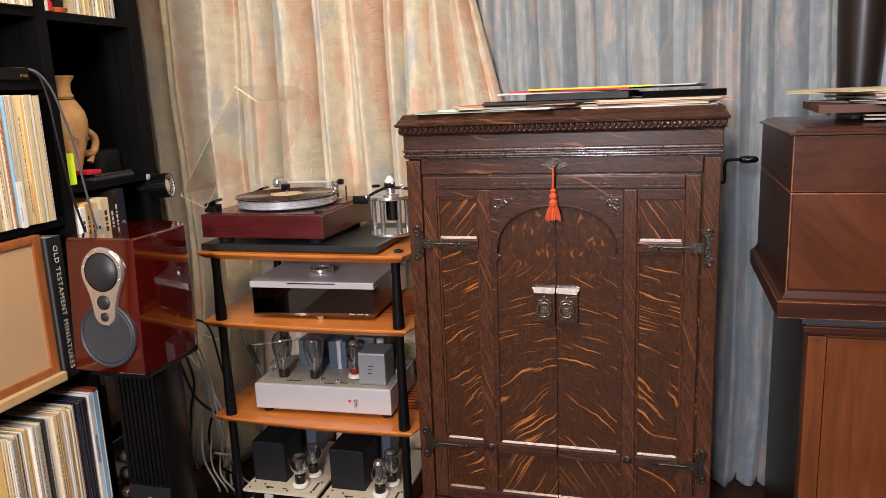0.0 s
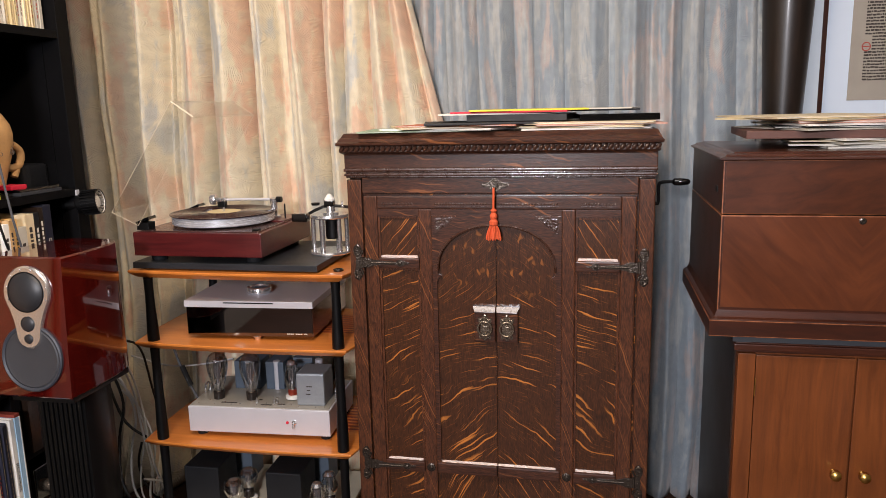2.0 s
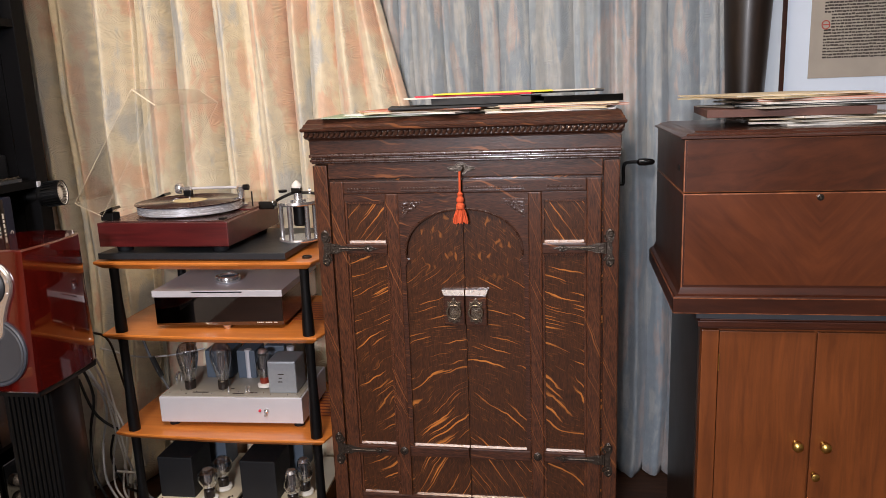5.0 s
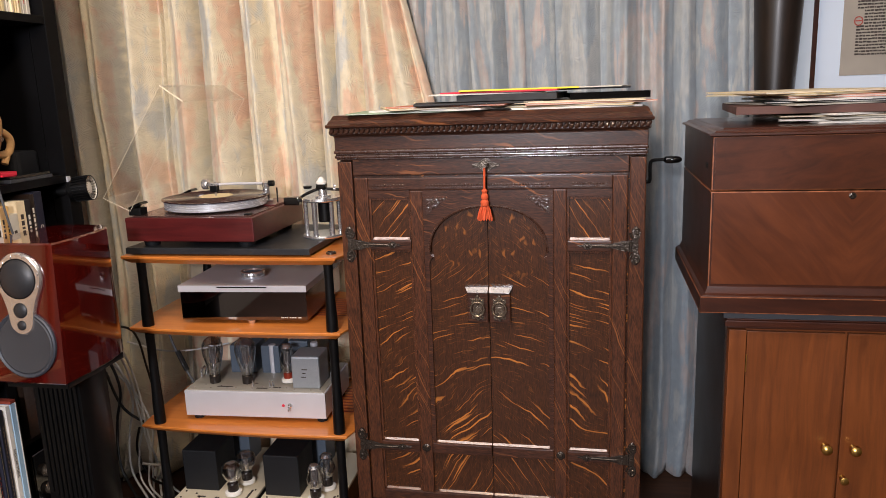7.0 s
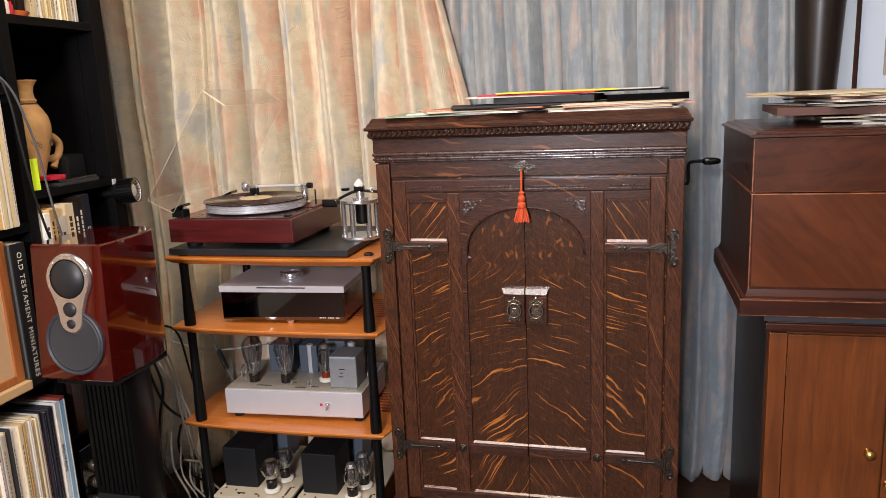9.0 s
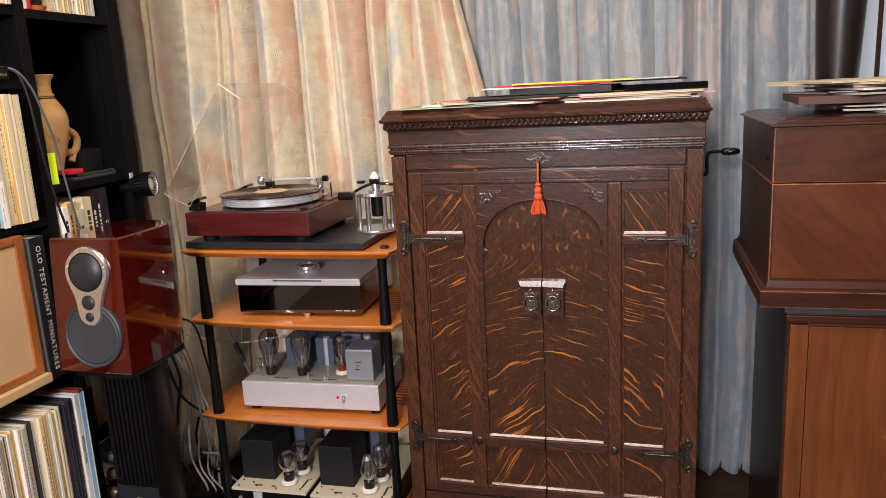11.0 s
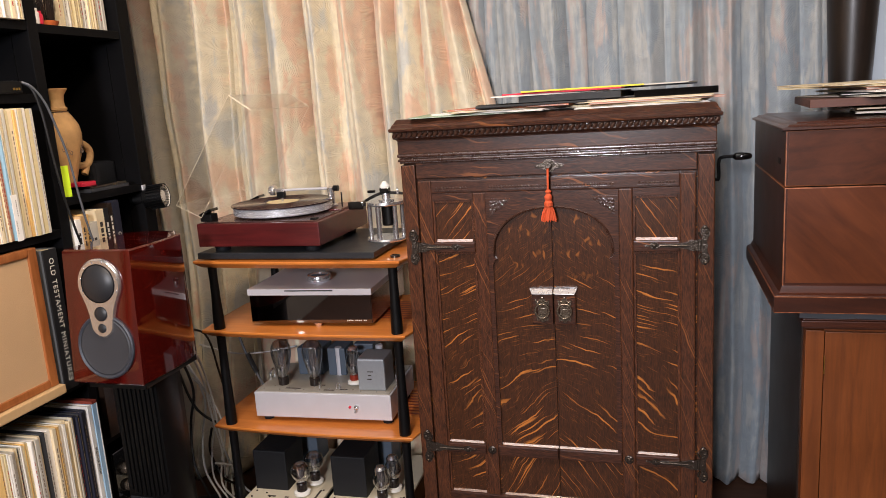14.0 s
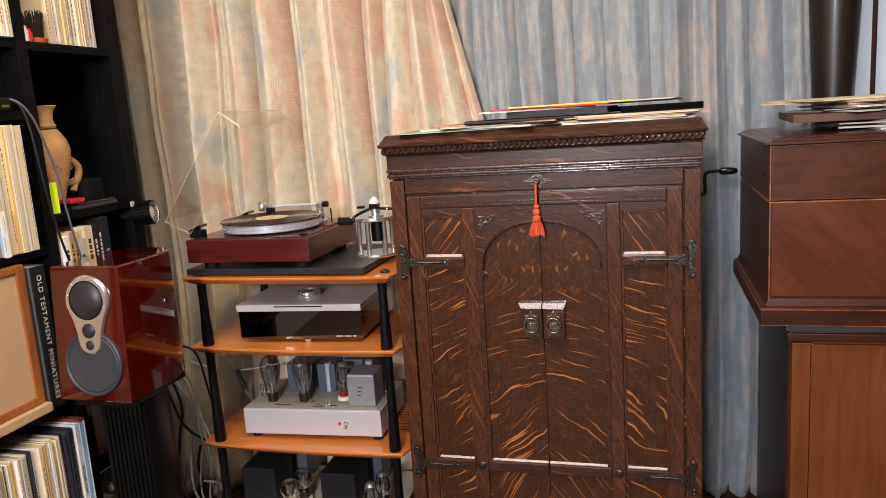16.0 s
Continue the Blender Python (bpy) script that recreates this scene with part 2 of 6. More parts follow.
def curtain_cloth(name, pale, warm, cool, shift, stops, spread, stripe):
    """Woven damask: soft upright bands of three tints, with an embossed swirl."""
    stops = [(p, (pale, warm, cool)[k]) for p, k in stops]
    m = bpy.data.materials.new(name)
    m.use_nodes = True
    nt = m.node_tree
    b = nt.nodes["Principled BSDF"]
    b.inputs["Roughness"].default_value = 0.62
    b.inputs["Sheen Weight"].default_value = 0.25
    uv = nt.nodes.new("ShaderNodeUVMap")
    mp = nt.nodes.new("ShaderNodeMapping")
    mp.inputs["Location"].default_value, mp.inputs["Scale"].default_value = (shift, shift, 0), spread
    nt.links.new(uv.outputs[0], mp.inputs["Vector"])
    n = nt.nodes.new("ShaderNodeTexNoise")
    n.inputs["Scale"].default_value, n.inputs["Detail"].default_value, n.inputs["Distortion"].default_value = 1.0, 6, 0.15
    n.inputs["Roughness"].default_value = 0.62
    nt.links.new(mp.outputs[0], n.inputs["Vector"])
    r = ramp(nt, stops)
    nt.links.new(n.outputs["Fac"], r.inputs[0])
    fine = nt.nodes.new("ShaderNodeTexNoise")
    fine.inputs["Scale"].default_value, fine.inputs["Detail"].default_value = 28, 4
    nt.links.new(uv.outputs[0], fine.inputs["Vector"])
    mix = nt.nodes.new("ShaderNodeMix")
    mix.data_type, mix.blend_type = "RGBA", "MULTIPLY"
    mix.inputs["Factor"].default_value = 0.5
    fr = ramp(nt, [(0.35, (0.72, 0.72, 0.74, 1)), (0.65, (1, 1, 1, 1))])
    nt.links.new(fine.outputs["Fac"], fr.inputs[0])
    nt.links.new(r.outputs[0], mix.inputs["A"])
    nt.links.new(fr.outputs[0], mix.inputs["B"])
    # two ragged slate stripes beside the hem: part weave, part crease shade put into the colour
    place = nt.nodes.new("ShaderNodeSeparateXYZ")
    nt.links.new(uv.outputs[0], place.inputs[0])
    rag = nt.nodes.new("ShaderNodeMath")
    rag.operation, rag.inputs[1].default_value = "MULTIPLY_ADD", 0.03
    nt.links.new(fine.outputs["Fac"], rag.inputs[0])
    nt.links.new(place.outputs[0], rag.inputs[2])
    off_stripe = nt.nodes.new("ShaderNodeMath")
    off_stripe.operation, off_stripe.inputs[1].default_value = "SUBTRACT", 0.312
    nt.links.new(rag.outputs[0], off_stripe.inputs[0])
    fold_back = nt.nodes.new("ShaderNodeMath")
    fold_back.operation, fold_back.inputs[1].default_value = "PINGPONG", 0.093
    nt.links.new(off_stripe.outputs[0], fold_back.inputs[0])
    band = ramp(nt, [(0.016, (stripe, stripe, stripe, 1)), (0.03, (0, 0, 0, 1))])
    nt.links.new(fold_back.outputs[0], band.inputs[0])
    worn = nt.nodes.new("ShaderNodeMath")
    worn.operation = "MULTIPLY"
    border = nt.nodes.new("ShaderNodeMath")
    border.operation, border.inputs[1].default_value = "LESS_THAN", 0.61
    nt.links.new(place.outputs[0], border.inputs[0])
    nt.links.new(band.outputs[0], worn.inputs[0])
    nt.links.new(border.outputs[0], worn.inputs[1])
    dyed_shade = nt.nodes.new("ShaderNodeMix")
    dyed_shade.data_type = "RGBA"
    dyed_shade.inputs["B"].default_value = srgb(112, 120, 132)
    nt.links.new(worn.outputs[0], dyed_shade.inputs["Factor"])
    nt.links.new(mix.outputs["Result"], dyed_shade.inputs["A"])
    nt.links.new(dyed_shade.outputs["Result"], b.inputs["Base Color"])
    # combed arcs: each patch of cloth has its own bent set of fine ridges
    wp = nt.nodes.new("ShaderNodeTexNoise")
    wp.inputs["Scale"].default_value, wp.inputs["Detail"].default_value = 8, 2
    nt.links.new(uv.outputs[0], wp.inputs["Vector"])
    wa = nt.nodes.new("ShaderNodeVectorMath")
    wa.operation, wa.inputs[1].default_value = "MULTIPLY_ADD", (0.09, 0.09, 0.0)
    nt.links.new(wp.outputs["Color"], wa.inputs[0])
    nt.links.new(uv.outputs[0], wa.inputs[2])
    cell = nt.nodes.new("ShaderNodeTexVoronoi")
    cell.voronoi_dimensions = "2D"
    cell.inputs["Scale"].default_value = 30
    nt.links.new(wa.outputs[0], cell.inputs["Vector"])
    off = nt.nodes.new("ShaderNodeVectorMath")
    off.operation = "SUBTRACT"
    nt.links.new(wa.outputs[0], off.inputs[0])
    nt.links.new(cell.outputs["Position"], off.inputs[1])
    own = nt.nodes.new("ShaderNodeVectorMath")
    own.operation, own.inputs[1].default_value = "MULTIPLY_ADD", (0.07, 0.07, 0.0)
    nt.links.new(cell.outputs["Color"], own.inputs[0])
    nt.links.new(off.outputs[0], own.inputs[2])
    far = nt.nodes.new("ShaderNodeVectorMath")
    far.operation = "LENGTH"
    nt.links.new(own.outputs[0], far.inputs[0])
    times = nt.nodes.new("ShaderNodeMath")
    times.operation, times.inputs[1].default_value = "MULTIPLY", 1250
    nt.links.new(far.outputs["Value"], times.inputs[0])
    ridge = nt.nodes.new("ShaderNodeMath")
    ridge.operation = "SINE"
    jitter = nt.nodes.new("ShaderNodeTexNoise")
    jitter.inputs["Scale"].default_value, jitter.inputs["Detail"].default_value = 60, 2
    nt.links.new(uv.outputs[0], jitter.inputs["Vector"])
    phase = nt.nodes.new("ShaderNodeMath")
    phase.operation, phase.inputs[1].default_value = "MULTIPLY_ADD", 4.0
    nt.links.new(jitter.outputs["Fac"], phase.inputs[0])
    nt.links.new(times.outputs[0], phase.inputs[2])
    nt.links.new(phase.outputs[0], ridge.inputs[0])
    soft_noise = nt.nodes.new("ShaderNodeTexNoise")
    soft_noise.inputs["Scale"].default_value, soft_noise.inputs["Detail"].default_value = 55, 4
    nt.links.new(uv.outputs[0], soft_noise.inputs["Vector"])
    wv = nt.nodes.new("ShaderNodeMath")
    wv.operation = "MULTIPLY"
    gate = ramp(nt, [(0.40, (0.1, 0.1, 0.1, 1)), (0.58, (1, 1, 1, 1))])
    nt.links.new(soft_noise.outputs["Fac"], gate.inputs[0])
    nt.links.new(ridge.outputs[0], wv.inputs[0])
    nt.links.new(gate.outputs[0], wv.inputs[1])
    bp = nt.nodes.new("ShaderNodeBump")
    bp.inputs["Strength"].default_value, bp.inputs["Distance"].default_value = 0.38, 0.002
    nt.links.new(wv.outputs[0], bp.inputs["Height"])
    nt.links.new(bp.outputs[0], b.inputs["Normal"])
    return m


def clear(name, colour=(1, 1, 1, 1), edge=0.5, base=0.012, rough=0.02, power=4.0):
    """Thin clear sheet: it lets light straight through and mirrors a little at grazing angles."""
    m = bpy.data.materials.new(name)
    m.use_nodes = True
    nt = m.node_tree
    out = nt.nodes["Material Output"]
    see, gloss, mix, fr, up, mul = (nt.nodes.new(k) for k in ("ShaderNodeBsdfTransparent", "ShaderNodeBsdfGlossy", "ShaderNodeMixShader", "ShaderNodeLayerWeight", "ShaderNodeMath", "ShaderNodeMath"))
    see.inputs[0].default_value, gloss.inputs["Roughness"].default_value, fr.inputs["Blend"].default_value = colour, rough, 0.5
    up.operation, up.inputs[1].default_value = "POWER", power
    mul.operation, mul.inputs[1].default_value, mul.inputs[2].default_value = "MULTIPLY_ADD", edge, base
    nt.links.new(fr.outputs["Facing"], up.inputs[0])
    nt.links.new(up.outputs[0], mul.inputs[0])
    nt.links.new(mul.outputs[0], mix.inputs[0])
    nt.links.new(see.outputs[0], mix.inputs[1])
    nt.links.new(gloss.outputs[0], mix.inputs[2])
    nt.links.new(mix.outputs[0], out.inputs["Surface"])
    return m


OAK_F = srgb(182, 112, 50)
oak_frame = oak("oak_frame", srgb(32, 18, 12), srgb(90, 52, 33), srgb(128, 78, 43), 66, 0.655)
oak_rail = oak("oak_rail", srgb(34, 20, 15), srgb(76, 45, 32), srgb(120, 74, 45), 12, 0.66, grain=(1.2, 9, 9))
oak_door = oak("oak_door", srgb(35, 19, 10), srgb(76, 43, 23), OAK_F, 0, 0.632, mirror=True)
oak_side = oak("oak_side", srgb(32, 18, 12), srgb(80, 47, 32), OAK_F, -24, 0.625)
oak_carved = material("oak_carved", srgb(58, 35, 25), 0.27, coat=0.5, vary=0.35, scale=60, bump=0.3, bump_scale=300)
oak_sill = wood("oak_sill", srgb(84, 50, 34), srgb(120, 78, 54), (1, 8, 8), 8, 0.26, 0.6)
mahogany = wood("mahogany", srgb(70, 34, 17), srgb(102, 53, 27), (4, 3, 0.7), 8, 0.3, 0.4, -42, True)
mahogany_lid = wood("mahogany_lid", srgb(56, 28, 16), srgb(86, 45, 26), (1.2, 3, 4), 9, 0.3, 0.4, 12)
mahogany_dark = wood("mahogany_dark", srgb(40, 17, 9), srgb(74, 35, 18), (0.5, 3, 4), 9, 0.32)
mahogany_worn = wood("mahogany_worn", srgb(66, 32, 18), srgb(168, 102, 62), (9, 9, 9), 4, 0.4)
mahogany_door = wood("mahogany_door", srgb(88, 45, 19), srgb(120, 65, 28), (9, 9, 0.7), 6, 0.34)
cherry = wood("cherry", srgb(190, 108, 44), srgb(214, 132, 60), (0.6, 6, 4), 8, 0.34, 0.4)
plinth_red = wood("plinth_red", srgb(60, 16, 18), srgb(90, 28, 28), (0.6, 5, 8), 9, 0.3, 0.3)
lacquer = wood("lacquer", srgb(50, 6, 5), srgb(80, 14, 9), (7, 7, 0.4), 5, 0.06, 1.0)
black_shelf = material("black_shelf", srgb(9, 9, 11), 0.55, vary=0.3, scale=6, bump=0.05, bump_scale=60, spec=0.12)
black_metal = material("black_metal", srgb(10, 10, 11), 0.4, vary=0.2, scale=30, spec=0.25)
black_gloss = material("black_gloss", srgb(10, 10, 11), 0.1, coat=0.6)
black_matt = material("black_matt", srgb(24, 25, 28), 0.55, spec=0.3, bump=0.35, bump_scale=900)
slab_black = material("slab_black", srgb(34, 36, 40), 0.4, bump=0.1, bump_scale=700)
silver = material("silver", srgb(206, 206, 212), 0.42, metal=0.35, vary=0.05, bump=0.04, bump_scale=900)
chrome = material("chrome", srgb(222, 222, 224), 0.16, metal=0.85, vary=0.05)
platter_metal = material("platter_metal", srgb(222, 226, 234), 0.26, metal=0.6, vary=0.05, stretch=(1, 1, 30))
brass = material("brass", srgb(206, 168, 92), 0.28, metal=1.0, vary=0.2, scale=60)
bronze = material("bronze", srgb(112, 92, 74), 0.3, metal=0.8, vary=0.4, scale=120, bump=0.5, bump_scale=260)
iron = material("iron", srgb(78, 70, 63), 0.24, metal=0.75, vary=0.4, scale=120, bump=0.6, bump_scale=260)
vinyl = material("vinyl", srgb(44, 16, 18), 0.16, coat=0.4, vary=0.1)
plaster = material("plaster", srgb(214, 214, 214), 0.8, vary=0.05, bump=0.1)
room_dim = material("room_dim", srgb(118, 106, 92), 0.85, vary=0.1, scale=5, bump=0.2)
electrode_grey = material("electrode_grey", srgb(112, 113, 116), 0.25, metal=0.7)
pewter = material("pewter", srgb(128, 116, 102), 0.22, metal=0.8, vary=0.3, scale=120, bump=0.5, bump_scale=260)
pale_upright = material("pale_upright", srgb(196, 206, 214), 0.5, vary=0.03)
floor_wood = wood("floor_wood", srgb(50, 29, 16), srgb(82, 49, 28), (0.7, 7, 1), 6, 0.65, 0.0)
# much the same fabric twice, with warm and cool light put into the tints
cloth_warm_lit = curtain_cloth("cloth_warm_lit", srgb(224, 213, 186), srgb(223, 190, 162), srgb(196, 196, 188), 0.0, [(0.30, 2), (0.38, 2), (0.45, 0), (0.52, 0), (0.58, 1), (0.63, 1), (0.70, 0), (0.78, 2)], (10.0, 2.6, 1), 0.4)
cloth_cool_lit = curtain_cloth("cloth_cool_lit", srgb(178, 180, 178), srgb(182, 170, 165), srgb(150, 160, 167), 3.7, [(0.32, 2), (0.42, 0), (0.47, 2), (0.53, 2), (0.58, 1), (0.64, 0), (0.72, 2)], (9.0, 1.9, 1), 0.0)
acrylic = clear("acrylic", (0.985, 0.985, 0.98, 1), 0.4, 0.03)
glint_pale = material("glint_pale", srgb(226, 214, 190), 0.3, vary=0.1)
glass = clear("glass", (0.985, 0.985, 0.985, 1), 0.95, 0.13, power=2.2)
tassel_red = material("tassel_red", srgb(205, 84, 44), 0.8, vary=0.25, scale=300, stretch=(1, 1, 0.1), bump=0.6, bump_scale=600)
clay = material("clay", srgb(196, 154, 102), 0.8, vary=0.4, scale=30, bump=0.8, bump_scale=90)
cork = material("cork", srgb(196, 160, 118), 0.85, vary=0.1, scale=8, bump=0.25, bump_scale=400)
frame_wood = wood("frame_wood", srgb(138, 78, 38), srgb(176, 108, 58), (6, 6, 0.8), 8, 0.4)
cone_grey = material("cone_grey", srgb(50, 52, 57), 0.55, vary=0.08)
ring_grey = material("ring_grey", srgb(50, 55, 64), 0.45, vary=0.1)
cone_dark = material("cone_dark", srgb(36, 38, 42), 0.42, vary=0.1)
deck_metal = material("deck_metal", srgb(120, 92, 88), 0.25, metal=0.8, vary=0.1)
plate_silver = material("plate_silver", srgb(214, 212, 210), 0.24, metal=0.85, vary=0.05)
amp_deck = material("amp_deck", srgb(150, 146, 136), 0.4, vary=0.08)
cream_plate = material("cream_plate", srgb(206, 196, 172), 0.45, vary=0.06)
ceramic = material("ceramic", srgb(232, 230, 224), 0.25)
bakelite = material("bakelite", srgb(34, 28, 26), 0.25)
bakelite_brown = material("bakelite_brown", srgb(128, 44, 28), 0.3)
hammer_grey = material("hammer_grey", srgb(152, 157, 162), 0.38, metal=0.3, vary=0.1, scale=120, bump=0.3, bump_scale=300)
dim_blue = material("dim_blue", srgb(82, 93, 106), 0.45, vary=0.1)
mirror_black = material("mirror_black", srgb(130, 129, 130), 0.03, metal=1.0, vary=0.02)
copper_side = material("copper_side", srgb(150, 124, 112), 0.16, metal=1.0, vary=0.05)
page = material("page", srgb(164, 156, 144), 0.8, vary=0.22, scale=11)
mat_board = material("mat_board", srgb(214, 226, 240), 0.8, vary=0.02)
ink = material("ink", srgb(60, 52, 48), 0.8)
ink_red = material("ink_red", srgb(170, 70, 60), 0.8)
ink_white = material("ink_white", srgb(210, 204, 190), 0.7)
ebony = wood("ebony", srgb(14, 10, 8), srgb(40, 28, 21), (7, 7, 0.8), 6, 0.38, 0.15)
ink_faint = material("ink_faint", srgb(126, 110, 96), 0.8)
dark_grain = wood("dark_grain", srgb(26, 18, 14), srgb(48, 34, 26), (6, 6, 0.8), 6, 0.3)
cable_black = material("cable_black", srgb(18, 18, 18), 0.45)
cable_grey = material("cable_grey", srgb(84, 86, 90), 0.45)
cable_white = material("cable_white", srgb(196, 198, 200), 0.5)
lime = material("lime", srgb(196, 226, 40), 0.5)
red_plastic = material("red_plastic", srgb(200, 36, 60), 0.4)


def paper(name, r, g, b):
    return material(name, srgb(r, g, b), 0.6, vary=0.08, scale=60, random_hue=0.08)


sleeves = [paper("sleeve", *c) for c in ((226, 208, 172), (206, 170, 122), (232, 226, 214), (196, 190, 176), (60, 62, 66), (214, 196, 150),
                                         (200, 150, 120), (150, 190, 210), (236, 232, 224), (186, 110, 80), (34, 36, 52), (222, 178, 108))]


# ---- mesh helpers ----
def thing(name, label, category, at=(0, 0, 0), rz=0.0, group="", kind=""):
    e = new(name)
    e.empty_display_size = 0.05
    e.matrix_world = pose(*at, 0, 0, rz)
    return tagged(e, label, category, group, kind)


def smooth_by_angle(bm, angle=35):
    for f in bm.faces:
        f.smooth = True
    for e in bm.edges:
        if len(e.link_faces) == 2 and e.calc_face_angle(0) > radians(angle):
            e.smooth = False


def part(name, bm, mat, parent=None, label="", at=None, kind="", second=None, angle=35):
    me = bpy.data.meshes.new(name)
    bmesh.ops.recalc_face_normals(bm, faces=bm.faces[:])
    smooth_by_angle(bm, angle)
    for e in bm.edges:      # a broad flat face keeps its own normals beside a narrow rounded edge
        if e.smooth and len(e.link_faces) == 2:
            a, b = sorted(f.calc_area() for f in e.link_faces)
            if b > 6 * a and e.calc_face_angle() > 0.12:
                e.smooth = False
    bm.to_mesh(me)
    bm.free()
    me.materials.append(mat)
    if second:
        me.materials.append(second)
    ob = new(name, me)
    ob.parent = parent
    if at is not None:
        ob.matrix_basis = at
    return tagged(ob, label, "", "", kind)


def box(bm, x0, x1, y0, y1, z0, z1, bevel=0.0, m=None, worn=False):
    vs = [bm.verts.new((x, y, z)) for x in (x0, x1) for y in (y0, y1) for z in (z0, z1)]
    fs = [bm.faces.new([vs[i] for i in q]) for q in ((0, 1, 3, 2), (4, 6, 7, 5), (0, 4, 5, 1), (2, 3, 7, 6), (0, 2, 6, 4), (1, 5, 7, 3))]
    if m is not None:
        bmesh.ops.transform(bm, matrix=m, verts=vs)
    if bevel:
        es = list({e for f in fs for e in f.edges})
        cut = bmesh.ops.bevel(bm, geom=es, offset=bevel, segments=2, affect="EDGES", profile=0.6)
        if worn:
            for f in cut["faces"]:
                f.material_index = 1
    return bm


def boxed(*a, **k):
    return box(bmesh.new(), *a, **k)


def lathe(bm, profile, segs=32, m=None, arc=1.0):
    """Turn (radius, height) pairs round z."""
    rings = []
    made = []
    for r, z in profile:
        if r < 1e-6:
            v = bm.verts.new((0, 0, z))
            rings.append([v] * segs)
            made.append(v)
        else:
            ring = [bm.verts.new((r * math.cos(2 * math.pi * i / segs), r * math.sin(2 * math.pi * i / segs), z)) for i in range(segs)]
            rings.append(ring)
            made += ring
    for a, b in zip(rings, rings[1:]):
        for i in range(segs):
            q = [a[i], a[(i + 1) % segs], b[(i + 1) % segs], b[i]]
            u = []
            for v in q:
                if v not in u:
                    u.append(v)
            if len(u) > 2:
                bm.faces.new(u)
    if m is not None:
        bmesh.ops.transform(bm, matrix=m, verts=made)
    return bm


def turned(profile, segs=32, m=None):
    return lathe(bmesh.new(), profile, segs, m)


def prism(bm, outline, y0, y1, m=None):
    """An outline of (x, z) pairs pushed from y0 to y1."""
    a = [bm.verts.new((x, y0, z)) for x, z in outline]
    b = [bm.verts.new((x, y1, z)) for x, z in outline]
    n = len(a)
    bm.faces.new(a)
    bm.faces.new(b[::-1])
    for i in range(n):
        bm.faces.new((a[i], b[i], b[(i + 1) % n], a[(i + 1) % n]))
    if m is not None:
        bmesh.ops.transform(bm, matrix=m, verts=a + b)
    return bm


def tube(bm, points, radius, segs=8):
    pts = [Vector(p) for p in points]
    fine = []
    for i in range(len(pts) - 1):
        p0, p1, p2, p3 = pts[max(i - 1, 0)], pts[i], pts[i + 1], pts[min(i + 2, len(pts) - 1)]
        for k in range(6):
            t = k / 6
            fine.append(0.5 * (2 * p1 + (p2 - p0) * t + (2 * p0 - 5 * p1 + 4 * p2 - p3) * t * t + (3 * p1 - p0 - 3 * p2 + p3) * t ** 3))
    fine.append(pts[-1])
    rings = []
    for i, p in enumerate(fine):
        d = (fine[min(i + 1, len(fine) - 1)] - fine[max(i - 1, 0)]).normalized()
        side = d.cross(Vector((0.13, 0.21, 0.97))).normalized()
        up = side.cross(d)
        rings.append([bm.verts.new(p + radius * (math.cos(2 * math.pi * k / segs) * side + math.sin(2 * math.pi * k / segs) * up)) for k in range(segs)])
    for a, b in zip(rings, rings[1:]):
        for k in range(segs):
            bm.faces.new((a[k], a[(k + 1) % segs], b[(k + 1) % segs], b[k]))
    bm.faces.new(rings[0][::-1])
    bm.faces.new(rings[-1])
    return bm


def tubed(points, radius, segs=8):
    return tube(bmesh.new(), points, radius, segs)


# ---- the room ----
def wall(name, x0, x1, y0, y1, z0, z1, mat, label, category):
    return tagged(part(name, boxed(x0, x1, y0, y1, z0, z1), mat), label, category, "", "structure")


wall("floor", -1.6, 2.5, -2.2, 2.7, -0.06, 0, floor_wood, "brown wooden floor with long boards", "floor")
wall("ceiling", -1.6, 2.5, -2.2, 2.7, 2.42, 2.5, plaster, "plain white ceiling over the room", "ceiling")
wall("wall_north", -1.6, 2.5, 2.56, 2.7, 0, 2.42, plaster, "plain wall hidden behind the curtains", "wall")
# unseen walls, coloured dark to cut the light they bounce back
wall("wall_west", -1.6, -1.46, -2.2, 2.56, 0, 2.42, room_dim, "plain wall behind the bookcase", "wall")
wall("wall_east", 2.36, 2.5, -2.2, 2.56, 0, 2.42, room_dim, "plain side wall of the room", "wall")
wall("wall_south", -1.46, 2.36, -2.2, -2.06, 0, 2.42, room_dim, "plain wall behind the viewer", "wall")


